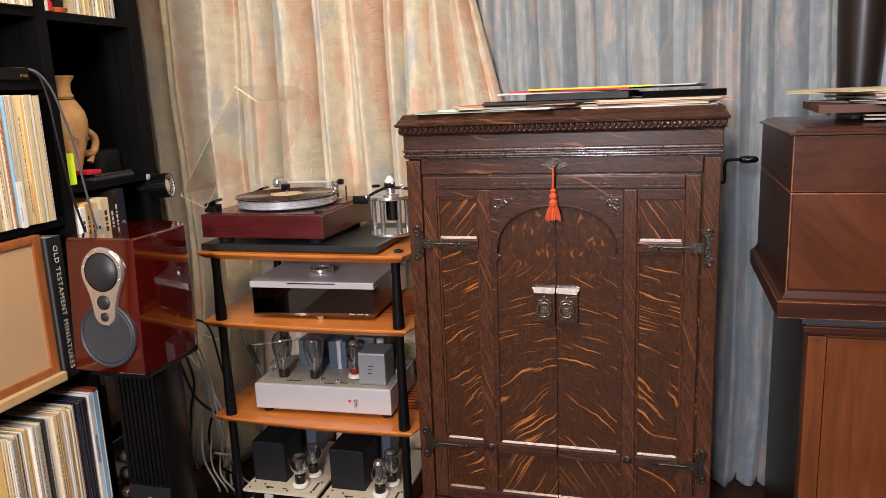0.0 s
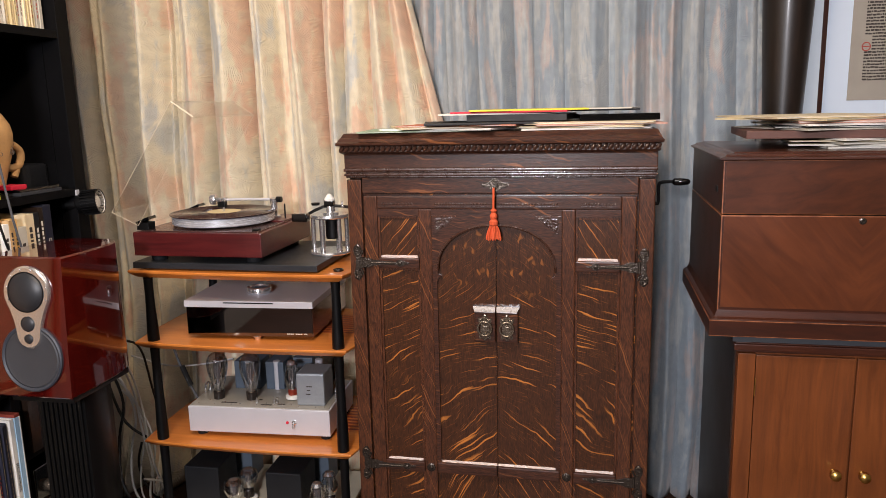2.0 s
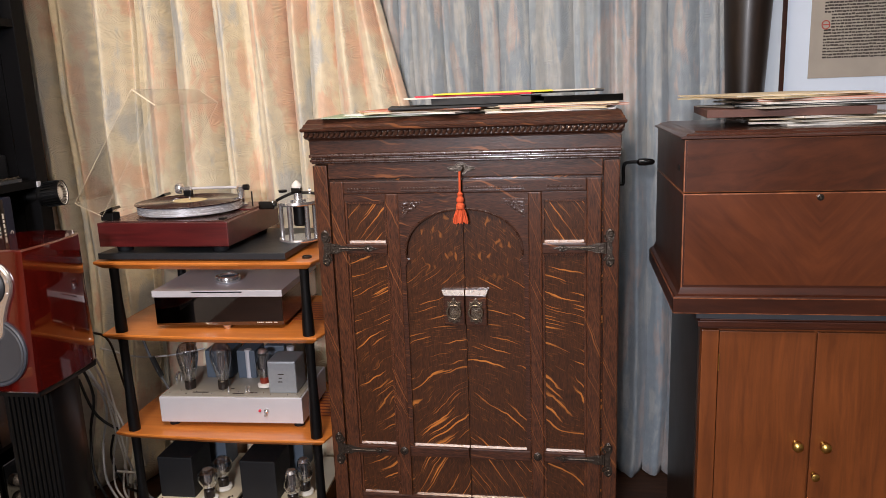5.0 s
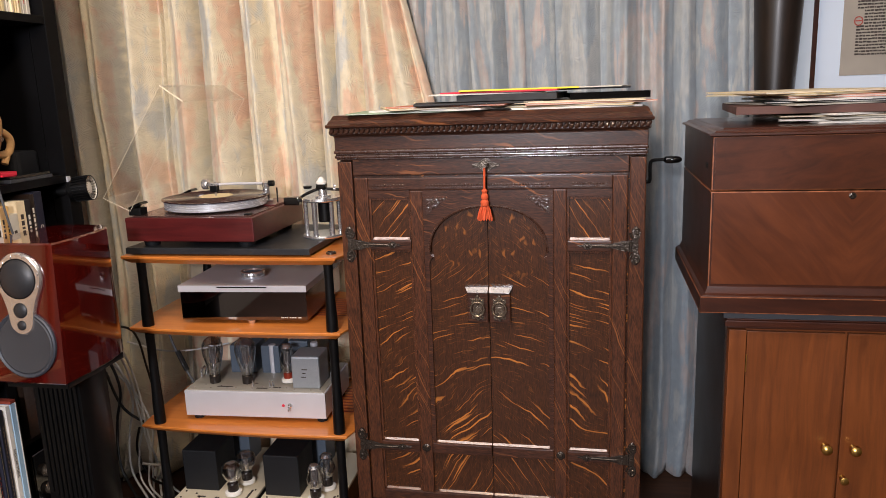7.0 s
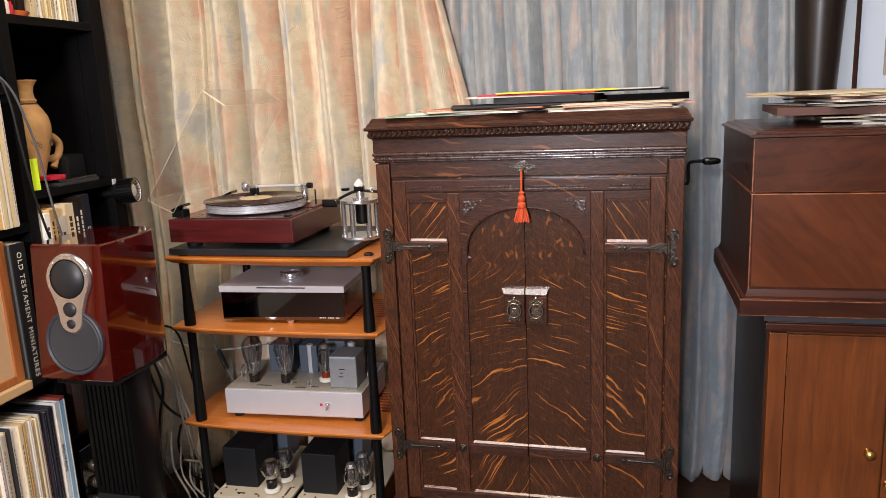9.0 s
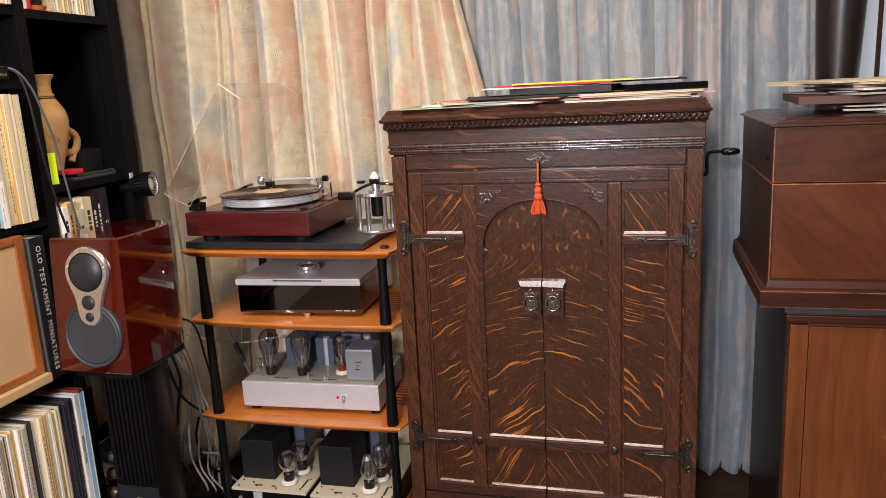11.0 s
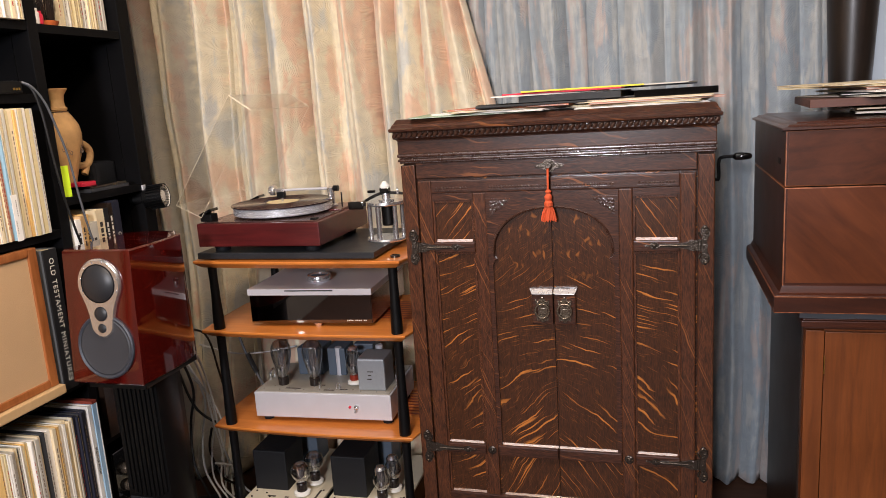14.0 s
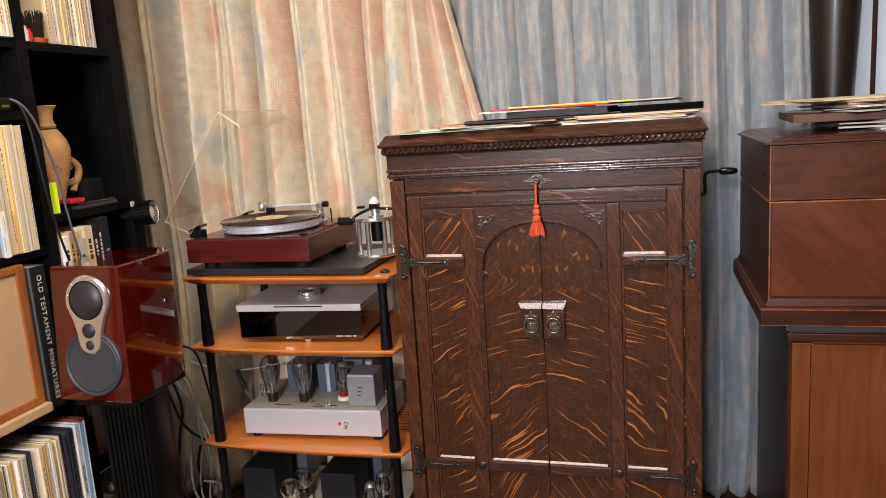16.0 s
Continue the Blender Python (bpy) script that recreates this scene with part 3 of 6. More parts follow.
def curtain(name, creases, y, z0, z1, seed, mat, label, depth, lean=0.0, puddle=0.0, gather=None, pleats=()):
    """A hanging cloth: rounded folds between sharp creases, wrinkled, with its free edge leaning by lean at the hem."""
    rnd = random.Random(seed)
    bm = bmesh.new()
    uvl = bm.loops.layers.uv.new("UVMap")
    grid, uvs = [], {}
    run, nz, per = 0.0, 64, 26
    x0, x1 = creases[0], creases[-1]
    for k, (a, b) in enumerate(zip(creases, creases[1:])):
        deep = depth * min(1.25, (b - a) / 0.11) * rnd.uniform(0.75, 1.25) * (gather[1] if gather and a < gather[0] else 1)
        skew, blunt = rnd.uniform(0.8, 1.9), rnd.uniform(0.6, 1.0)
        split = rnd.uniform(0.1, 0.35) if b - a > 0.1 else 0.06
        for i in range(per + (b == x1)):
            f = i / per
            xb = a + (b - a) * f
            s = (xb - x0) / (x1 - x0)
            round_fold = abs(math.sin(math.pi * f ** skew)) ** blunt
            second = split * math.sin(2 * math.pi * f * 1.5) ** 2
            run += (b - a) / per * 1.5
            column = []
            for j in range(nz + 1):
                h = j / nz
                z = z0 + (z1 - z0) * h
                full = 0.85 + 0.5 * noise.noise(Vector((xb * 3, h * 2.2, seed + 5)))
                yy = y - deep * (round_fold - second * (0.6 + noise.noise(Vector((k, h * 4, seed))))) * full
                yy += 0.009 * noise.noise(Vector((xb * 16, h * 9, seed + 9))) + 0.016 * noise.noise(Vector((xb * 5, h * 5, seed + 2)))
                for at, half, back in pleats:      # narrow pleats drawn in towards the wall
                    yy += back * math.exp(-((xb - at) / half) ** 4)
                low = max(0.0, 1 - h * 2.4)
                yy -= puddle * low ** 1.5 * (0.7 + 0.6 * noise.noise(Vector((xb * 4, h * 3, seed))))
                drift = 0.03 * noise.noise(Vector((xb * 2.5, h * 2.2, seed))) + 0.05 * low * noise.noise(Vector((xb * 4, h * 6, seed + 3)))
                free = max(0.0, (s - 0.8) / 0.2) ** 1.6
                v = bm.verts.new((xb + drift * (1 - 0.5 * free) + lean * free * (0.63 - h), yy, z))
                uvs[v] = (run, z)
                column.append(v)
            grid.append(column)
    for ca, cb in zip(grid, grid[1:]):
        for j in range(nz):
            fc = bm.faces.new((ca[j], cb[j], cb[j + 1], ca[j + 1]))
            for lp in fc.loops:
                lp[uvl].uv = uvs[lp.vert]
    ob = part(name, bm, mat, angle=80)
    solid = ob.modifiers.new("thick", "SOLIDIFY")
    solid.thickness = 0.003
    return tagged(ob, label, "curtain", "window curtains")


curtain("curtain", (-1.44, -1.345, -1.225, -1.10, -0.975, -0.937, -0.825, -0.67, -0.56, -0.40, -0.317, -0.227, -0.15, -0.085, -0.045), 2.46, 0.01, 2.38, 3, cloth_warm_lit,
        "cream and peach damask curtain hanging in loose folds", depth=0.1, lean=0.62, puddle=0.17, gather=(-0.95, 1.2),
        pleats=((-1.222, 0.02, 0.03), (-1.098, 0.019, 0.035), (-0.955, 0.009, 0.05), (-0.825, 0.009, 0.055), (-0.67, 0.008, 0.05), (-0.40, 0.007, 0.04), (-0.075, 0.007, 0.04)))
# added board, set proud to stand in for the bright strip of wall
wall("added_upright", 1.088, 1.134, 2.43, 2.56, 0, 2.3, pale_upright, "pale upright added where a bright strip of wall shows", "window frame")
curtain("curtain", (-0.32, -0.2, -0.1, -0.026, 0.014, 0.124, 0.246, 0.306, 0.398, 0.53, 0.65, 0.765, 0.833, 0.928, 0.985, 1.03, 1.075), 2.535, 0.01, 2.38, 11, cloth_cool_lit,
        "grey-blue damask curtain with faint pink bands", depth=0.08)


# ---- oak gramophone cabinet ----
def oak_cabinet():
    c = thing("gramophone_cabinet", "tall carved oak gramophone cabinet with arched double doors", "cabinet", (0.249, 1.87, -0.0063))
    c.scale = (1, 1, 1.0223)
    W, D = 0.388, 0.46
    # local frame: x from the seam, y into the cabinet
    bm = boxed(-W, W, 0.014, D, 0.09, 1.225, 0.003)
    part("carcass", bm, oak_side, c)
    for s in (-1, 1):
        part("corner_post", boxed(*sorted((s * W * 1.003, s * 0.351)), -0.006, 0.05, 0.09, 1.16, 0.003), oak_frame, c)
    part("base", boxed(-0.405, 0.405, -0.022, D, 0.0062, 0.1, 0.01), oak_rail, c, "heavy oak base moulding")
    part("bottom_rail", boxed(-0.35, 0.35, -0.002, 0.03, 0.1, 0.218, 0.003), oak_rail, c)
    part("drawer_rail", boxed(-0.349, 0.349, -0.003, 0.03, 1.124, 1.164, 0.002), oak_rail, c)
    # stepped mouldings below the frieze
    bm = bmesh.new()
    for z0, z1, o in ((1.164, 1.1695, 0.004), (1.169, 1.176, 0.010), (1.1755, 1.181, 0.005), (1.1805, 1.1885, 0.012)):
        box(bm, -W - o * 0.4, W + o * 0.4, -o - 0.006, D, z0, z1, 0.0025)
    part("moulding", bm, oak_carved, c)
    part("frieze", boxed(-W - 0.004, W + 0.004, -0.01, D, 1.188, 1.226, 0.002), oak_rail, c)
    # cornice: a coved lip, a rope carving, and the bevelled top board
    def swept(steps):
        """Levels (height, overhang) mitred round the front and the two sides."""
        bm = bmesh.new()
        lv = []
        for z, o in steps:
            lv.append([bm.verts.new(p) for p in ((-W - o * 0.4, -o - 0.006, z), (W + o * 0.4, -o - 0.006, z), (W + o * 0.4, D, z), (-W - o * 0.4, D, z))])
        for a, b in zip(lv, lv[1:]):
            for i in range(4):
                bm.faces.new((a[i], a[(i + 1) % 4], b[(i + 1) % 4], b[i]))
        bm.faces.new(lv[0][::-1])
        bm.faces.new(lv[-1])
        return bm

    part("cornice", swept([(1.221, 0.004), (1.222, 0.008), (1.224, 0.0085), (1.2255, 0.012), (1.2275, 0.019), (1.230, 0.024), (1.2306, 0.022)]), oak_rail, c,
         "coved oak cornice", angle=20)
    part("top_board", swept([(1.2455, 0.022), (1.2457, 0.0325), (1.248, 0.0365), (1.2525, 0.0375), (1.2545, 0.034), (1.2555, 0.029), (1.263, 0.0225), (1.2645, 0.0175), (1.2725, 0.009), (1.2755, 0.004)]), oak_rail, c, angle=20)
    bm = bmesh.new()
    box(bm, -W - 0.009, W + 0.009, -0.0275, D, 1.2306, 1.2455)
    n = 58
    for i in range(n):
        x = -W - 0.010 + (2 * W + 0.020) * (i + 0.5) / n
        lathe(bm, [(0, -0.0095), (0.0042, -0.007), (0.0062, 0), (0.0042, 0.007), (0, 0.0095)], 8, pose(x, -0.029, 1.238, 0, 40, 0))
    part("rope_carving", bm, oak_carved, c)
    part("keyhole_plate", prism(bmesh.new(), [(0.03 * math.cos(a) * (1 + 0.18 * math.cos(4 * a)), 1.146 + 0.0125 * math.sin(a) * (1 + 0.3 * math.cos(4 * a)))
                                              for a in [2 * math.pi * i / 40 for i in range(40)]], -0.007, -0.002), iron, c, "pierced dark metal keyhole plate")

    def door(s):
        """One leaf: flat panels behind a frame of stiles, rails and a cusped arch. s: -1 or 1."""
        d = part("door", boxed(*sorted((s * 0.0012, s * 0.3465)), 0.004, 0.012, 0.224, 1.118), oak_door, c, "oak leaf with flecked panels")

        def bar(name, xa, xb, z0, z1, mat, y0=-0.006, bevel=0.003):
            return part(name, boxed(*sorted((s * xa, s * xb)), y0, 0.004, z0, z1, bevel), mat, d)

        bar("stile", 0.3105, 0.3465, 0.224, 1.118, oak_frame)
        bar("mullion", 0.166, 0.2, 0.224, 1.085, oak_frame)
        bar("top_rail", 0.0012, 0.3105, 1.085, 1.118, oak_rail)
        bar("rail", 0.2, 0.3105, 1.066, 1.085, oak_rail, -0.004, 0.0008)
        bar("rail", 0.2, 0.3105, 0.931, 0.958, oak_rail, -0.009)
        bar("rail", 0.2, 0.3105, 0.372, 0.401, oak_rail, -0.009)
        bar("rail", 0.0012, 0.166, 0.372, 0.401, oak_rail, -0.009)
        bar("bottom_rail", 0.0012, 0.3105, 0.224, 0.255, oak_rail, -0.009)
        def sill(xa, xb, z, rise, out):
            x0, x1 = sorted((s * xa, s * xb))
            bm = bmesh.new()
            vs = [bm.verts.new(p) for p in ((x0, 0.004, z), (x1, 0.004, z), (x1, -out, z), (x0, -out, z), (x0, 0.0035, z + rise), (x1, 0.0035, z + rise))]
            for q in ((0, 1, 2, 3), (3, 2, 5, 4), (0, 4, 5, 1), (0, 3, 4), (1, 5, 2)):
                bm.faces.new([vs[i] for i in q])
            part("sill", bm, oak_sill, d, "polished sloping oak sill")

        sill(0.2065, 0.304, 0.958, 0.0062, 0.0008)
        for z in (0.401, 0.255):
            sill(0.2065, 0.304, z, 0.0046, 0.0015)
            sill(0.0015, 0.1535, z, 0.0046, 0.0015)
        # bevelled inner beads of the side panels
        for z0, z1 in ((0.958, 1.066), (0.401, 0.931), (0.255, 0.372)):
            for xa, xb, za, zb in ((0.2, 0.206, z0, z1), (0.3045, 0.3105, z0, z1), (0.206, 0.3045, z1 - 0.006, z1)):
                part("bead", boxed(*sorted((s * xa, s * xb)), -0.001, 0.004, za, zb, 0.0008), oak_frame, d)
        # spandrel with the arch: outline down to the cusp and along the inner side of the mullion
        inner = []
        for i in range(25):
            a = math.pi / 2 * i / 24
            inner.append((0.152 * math.sin(a) ** 0.95, 0.925 + 0.117 * math.cos(a) ** 0.9))
        inner += [(0.150, 0.918), (0.1425, 0.914), (0.150, 0.908), (0.1545, 0.898)]
        out = [(0.0012, 1.085)] + [(max(0.0012, x), z) for x, z in inner] + [(0.1545, 0.401), (0.166, 0.401), (0.166, 1.085)]
        part("arch_panel", prism(bmesh.new(), [(s * x, z) for x, z in out], -0.0055, 0.004), oak_rail, d, "oak spandrel cut to a cusped arch")
        ring = []
        for x, z in inner[:25]:
            ring.append((max(0.002, x), z))
        # bead in darker oak: the shadow line inside the arch put into its colour
        bm = bmesh.new()
        tube(bm, [(s * x, -0.0058, z + 0.003) for x, z in ring[::3]], 0.0032, 6)
        part("arch_shade_bead", bm, oak_carved, d)
        # carved triangle in the spandrel
        bm = bmesh.new()
        rnd = random.Random(4)
        tri = [(0.158, 1.066), (0.158, 1.022), (0.098, 1.066)]
        prism(bm, [(s * x, z) for x, z in tri], -0.0064, -0.0055)
        for _ in range(26):
            u, v = rnd.random(), rnd.random()
            if u + v > 0.9:
                u, v = (1 - u) * 0.85, (1 - v) * 0.85
            if u + v > 0.92:
                continue
            x, z = 0.156 - 0.055 * u, 1.064 - 0.038 * v
            lathe(bm, [(0.0042, -0.001), (0.003, 0.0022), (0, 0.003)], 7, pose(s * x, -0.0062, z, 90, 0, 0))
        part("carving", bm, oak_carved, d, "foliate corner carving")
        bm = bmesh.new()
        box(bm, *sorted((s * 0.102, s * 0.166)), -0.007, -0.0055, 1.066, 1.069)
        part("fillet", bm, oak_frame, d)
        # bead row under the top rail
        bm = bmesh.new()
        for xa, xb in ((0.212, 0.3), (0.004, 0.158)):
            box(bm, *sorted((s * xa, s * xb)), -0.0085, -0.006, 1.091, 1.0935)
            n = int((xb - xa) / 0.0074)
            for i in range(n):
                x = xa + (xb - xa) * (i + 0.5) / n
                lathe(bm, [(0.003, -0.001), (0.0026, 0.0012), (0, 0.0028)], 8, pose(s * x, -0.0062, 1.0985, 90, 0, 0))
        part("beading", bm, oak_carved, d)
        # drop handle on its backplate
        bp = part("handle_block", boxed(*sorted((s * 0.0015, s * 0.0565)), -0.0125, 0.004, 0.744, 0.826, 0.003), oak_rail, d, "raised oak block")
        bm = bmesh.new()
        lo, hi = (s * 0.0015, s * 0.0545), (s * 0.0015, s * 0.061)
        vs = [bm.verts.new(p) for p in ((lo[0], 0.004, 0.826), (lo[1], 0.004, 0.826), (lo[1], -0.019, 0.826), (lo[0], -0.019, 0.826),
                                        (hi[0], 0.004, 0.838), (hi[1], 0.004, 0.838), (hi[1], -0.0098, 0.838), (hi[0], -0.0098, 0.838))]
        for q in ((0, 1, 2, 3), (4, 7, 6, 5), (3, 2, 6, 7), (0, 4, 5, 1), (0, 3, 7, 4), (1, 5, 6, 2)):
            bm.faces.new([vs[i] for i in q])
        part("cap", bm, oak_carved, bp)
        hx = s * 0.0285
        bm = bmesh.new()
        wing = [(0, 0.816), (0.007, 0.812), (0.010, 0.806), (0.018, 0.810), (0.0165, 0.797), (0.011, 0.791), (0.0125, 0.776), (0.010, 0.766), (0.0165, 0.762), (0.014, 0.754), (0.006, 0.757), (0, 0.750)]
        prism(bm, [(hx + x, z) for x, z in wing] + [(hx - x, z) for x, z in wing[-2:0:-1]], -0.0155, -0.0125)
        lathe(bm, [(0.0075, 0), (0.006, 0.006), (0.0035, 0.009), (0, 0.0095)], 14, pose(hx, -0.0155, 0.8, 90, 0, 0))
        lathe(bm, [(0.0048, 0), (0.0035, 0.004), (0, 0.005)], 10, pose(hx, -0.0155, 0.8155, 90, 0, 0))
        for u in (-1, 1):
            tube(bm, [(hx + u * (0.006 + 0.006 * math.cos(t)), -0.016, 0.758 + 0.005 * math.sin(t)) for t in (0, 1.1, 2.2, 3.3, 4.4)], 0.0017, 6)
            tube(bm, [(hx + u * 0.004, -0.016, 0.808), (hx + u * 0.011, -0.0165, 0.8045), (hx + u * 0.0165, -0.016, 0.808)], 0.0016, 6)
        part("backplate", bm, pewter, bp, "ornate pewter backplate")
        part("escutcheon", boxed(hx - 0.0065, hx + 0.0065, -0.0175, -0.0155, 0.772, 0.788, 0.001), pewter, bp)
        bm = bmesh.new()
        tube(bm, [(hx + 0.0175 * math.sin(a), -0.0225, 0.7825 + 0.0185 * math.cos(a)) for a in [2 * math.pi * i / 14 for i in range(15)]], 0.003, 8)
        part("ring", bm, pewter, bp, "pewter ring pull")
        # strap hinges: a scrolled plate on the post and a tapered strap on the door
        for zc, end in ((0.946, 0.226), (0.386, 0.226)):
            bm = bmesh.new()
            edge = [(0.0085, 0.0), (0.0065, 0.009), (0.0075, 0.016), (0.0115, 0.022), (0.013, 0.031), (0.0105, 0.040), (0.005, 0.047)]
            inner_edge = [(-0.0105, 0.0), (-0.0105, 0.010), (-0.0055, 0.014), (-0.0035, 0.022), (-0.008, 0.029), (-0.009, 0.038), (-0.003, 0.046)]
            prism(bm, [(s * (0.3655 + dx), zc + dz) for dx, dz in edge] + [(s * (0.3655 + dx), zc + dz) for dx, dz in inner_edge[::-1]]
                  + [(s * (0.3655 + dx), zc - dz) for dx, dz in inner_edge[1:]] + [(s * (0.3655 + dx), zc - dz) for dx, dz in edge[:0:-1]], -0.0095, -0.005)
            lathe(bm, [(0.0042, -0.014), (0.0042, 0.014), (0, 0.015)], 10, pose(s * 0.3555, -0.0085, zc))
            for u in (-1, 1):
                curl = [(0.0035 - 0.0085 * math.cos(t) * (1 - t / 9), u * (0.034 + 0.0095 * math.sin(t) * (1 - t / 9))) for t in [0.55 * k for k in range(11)]]
                tube(bm, [(s * (0.3655 + dx), -0.0095, zc + dz) for dx, dz in curl], 0.0032, 6)
                leaf = [(-0.006 - 0.006 * math.sin(t), u * (0.018 + 0.008 * t)) for t in (0, 0.6, 1.2, 1.8)]
                tube(bm, [(s * (0.3655 + dx), -0.009, zc + dz) for dx, dz in leaf], 0.0028, 6)
                lathe(bm, [(0.0052, -0.004), (0.0045, 0.001), (0, 0.003)], 10, pose(s * 0.367, -0.009, zc + u * 0.043, 90, 0, 0))
            for dz in (-0.02, 0, 0.02):
                lathe(bm, [(0.0034, 0), (0.003, 0.003), (0, 0.004)], 10, pose(s * 0.3655, -0.0105, zc + dz, 90, 0, 0))
            hinge = part("hinge", bm, iron, d, "scrolled iron strap hinge")
            bm = bmesh.new()
            top = [(0.352, 0.0125), (0.336, 0.0125), (0.331, 0.0105), (0.322, 0.0075), (0.308, 0.0056), (0.285, 0.0042), (0.262, 0.0034), (0.2585, 0.0062), (0.251, 0.0088), (0.244, 0.0062), (0.2395, 0.003), (end, 0)]
            out = [(x, zc + h) for x, h in top] + [(x, zc - h) for x, h in top[-2::-1]]
            prism(bm, [(s * x, z) for x, z in out], -0.0125, -0.009)
            for x, dz, r in ((0.342, 0.0075, 0.0032), (0.342, -0.0075, 0.0032), (0.251, 0, 0.0055)):
                lathe(bm, [(r, 0), (r * 0.85, r * 0.6), (0, r)], 10, pose(s * x, -0.0125, zc + dz, 90, 0, 0))
            tube(bm, [(s * 0.33, -0.0125, zc), (s * 0.3, -0.0128, zc), (s * 0.262, -0.0125, zc)], 0.0026, 8)
            part("strap", bm, iron, hinge)
        bm = turned([(0.0115, 0), (0.0115, 0.002), (0.0085, 0.0035), (0.006, 0.0035), (0.004, 0.006), (0, 0.007)], 18, pose(s * 0.183, -0.006, 0.386, 90, 0, 0))
        part("boss", bm, iron, d, "round iron boss")
        return d

    door(-1)
    door(1)
    # winding crank on the side
    k = part("crank", tubed([(0.377, 0.2, 1.075), (0.405, 0.2, 1.075), (0.412, 0.2, 1.08), (0.412, 0.2, 1.12), (0.42, 0.2, 1.131), (0.45, 0.2, 1.133)], 0.0045), black_metal, c, "bent black winding crank")
    part("grip", turned([(0.004, 0), (0.0095, 0.006), (0.0105, 0.02), (0.008, 0.04), (0.004, 0.046), (0, 0.047)], 16, pose(0.446, 0.2, 1.132, 0, 90, 0)), black_gloss, k)
    return c


oak_cabinet()


def key_tassel():
    t = thing("key_tassel", "orange silk tassel hanging from the cabinet key", "tassel", (0.249, 1.85, 1.021))
    part("key", turned([(0.003, 0), (0.003, 0.026), (0.008, 0.028), (0.008, 0.032), (0, 0.032)], 12, pose(0, 0.018, 0.148, 90, 0, 0)), iron, t, "small dark key")
    part("cord", tubed([(0, -0.008, 0.15), (-0.001, -0.009, 0.12), (-0.002, -0.006, 0.085)], 0.0028), tassel_red, t)
    part("knot", turned([(0.003, 0.088), (0.008, 0.082), (0.0055, 0.076), (0.0095, 0.07), (0.0095, 0.064), (0.007, 0.06), (0.011, 0.054), (0.0105, 0.046), (0.008, 0.044)], 18, pose(-0.002, -0.004, 0)), tassel_red, t)
    bm = bmesh.new()
    rnd = random.Random(2)
    for i in range(70):
        a, r = rnd.uniform(0, 6.283), math.sqrt(rnd.random())
        x0, y0, x1, y1 = 0.008 * r * math.cos(a), 0.007 * r * math.sin(a), 0.019 * r * math.cos(a), 0.013 * r * math.sin(a)
        tube(bm, [(x0 - 0.002, y0 - 0.004, 0.046), ((x0 + x1) * 0.55 - 0.002, (y0 + y1) * 0.55 - 0.004, 0.03), (x1 - 0.002, y1 - 0.004, rnd.uniform(0.006, 0.012))], 0.0015, 4)
    part("fringe", bm, tassel_red, t)


key_tassel()


def lettering(text, size, mat, parent, at, name="lettering", spacing=1.0):
    """Flat raised letters in the built-in font, as a mesh under parent; at: the pose of the text's middle."""
    cu = bpy.data.curves.new("letters", "FONT")
    cu.body, cu.size, cu.space_character, cu.align_x, cu.align_y, cu.extrude = text, size, spacing, "CENTER", "CENTER", 0.0003
    tmp = new("letters", cu)
    me = bpy.data.meshes.new_from_object(tmp)
    bpy.data.objects.remove(tmp)
    me.materials.clear()
    me.materials.append(mat)
    ob = new(name, me)
    ob.parent, ob.matrix_basis = parent, at
    return ob


# ---- equipment rack ----
def shelf_mesh(z0, z1):
    """A board with a bowed front, splayed sides and an undercut edge. Local y into the rack."""
    out = []
    for i in range(13):
        s = i / 12
        out.append((-0.335 + 0.655 * s, -0.012 * math.sin(math.pi * s) + 0.006))
    out += [(0.352, 0.15), (0.356, 0.30), (0.34, 0.44), (-0.34, 0.44), (-0.358, 0.3), (-0.352, 0.15)]
    bm = bmesh.new()
    levels = []
    for z, inset in ((z0, 0.020), (z0 + 0.006, 0.012), (z1 - 0.007, 0.001), (z1 - 0.0015, 0.0), (z1, 0.0015)):
        levels.append([bm.verts.new((x * (1 - inset / 0.34), 0.22 + (y - 0.22) * (1 - inset / 0.22), z)) for x, y in out])
    n = len(out)
    for a, b in zip(levels, levels[1:]):
        for i in range(n):
            bm.faces.new((a[i], a[(i + 1) % n], b[(i + 1) % n], b[i]))
    bm.faces.new(levels[0][::-1])
    bm.faces.new(levels[-1])
    return bm


def rack():
    r = thing("equipment_rack", "four-tier rack of cherry shelves on black posts", "rack", (-0.498, 1.895, 0))
    heights = (0.04, 0.387, 0.698, 0.914)
    for z in heights:
        sh = part("shelf", shelf_mesh(z - 0.023, z), cherry, r)
        if z in (0.387, 0.698):
            for i in range(9):
                y = 0.17 + i * 0.022
                part("slot", boxed(0.10, 0.325, y, y + 0.009, z - 0.001, z + 0.0006), bakelite_brown, sh)
    for x in (-0.287, 0.290):
        for y in (0.03, 0.40):
            for z0, z1 in ((0.04, 0.364), (0.387, 0.675), (0.698, 0.891)):
                h = z1 - z0
                part("post", turned([(0, z0), (0.0172, z0), (0.0165, z0 + 0.2 * h), (0.0135, z0 + 0.5 * h), (0.0125, z0 + 0.8 * h), (0.0135, z1), (0, z1)], 20, pose(x, y, 0)), black_metal, r)
            part("foot", turned([(0.012, 0), (0.02, 0.017), (0, 0.017)], 14, pose(x, y, 0)), black_metal, r)
    for x in (-0.287, 0.290):
        part("cap", turned([(0.0145, 0.914), (0.0145, 0.9185), (0.011, 0.9205), (0.004, 0.9195), (0, 0.9195)], 22, pose(x, 0.062, 0)), black_gloss, r)


rack()

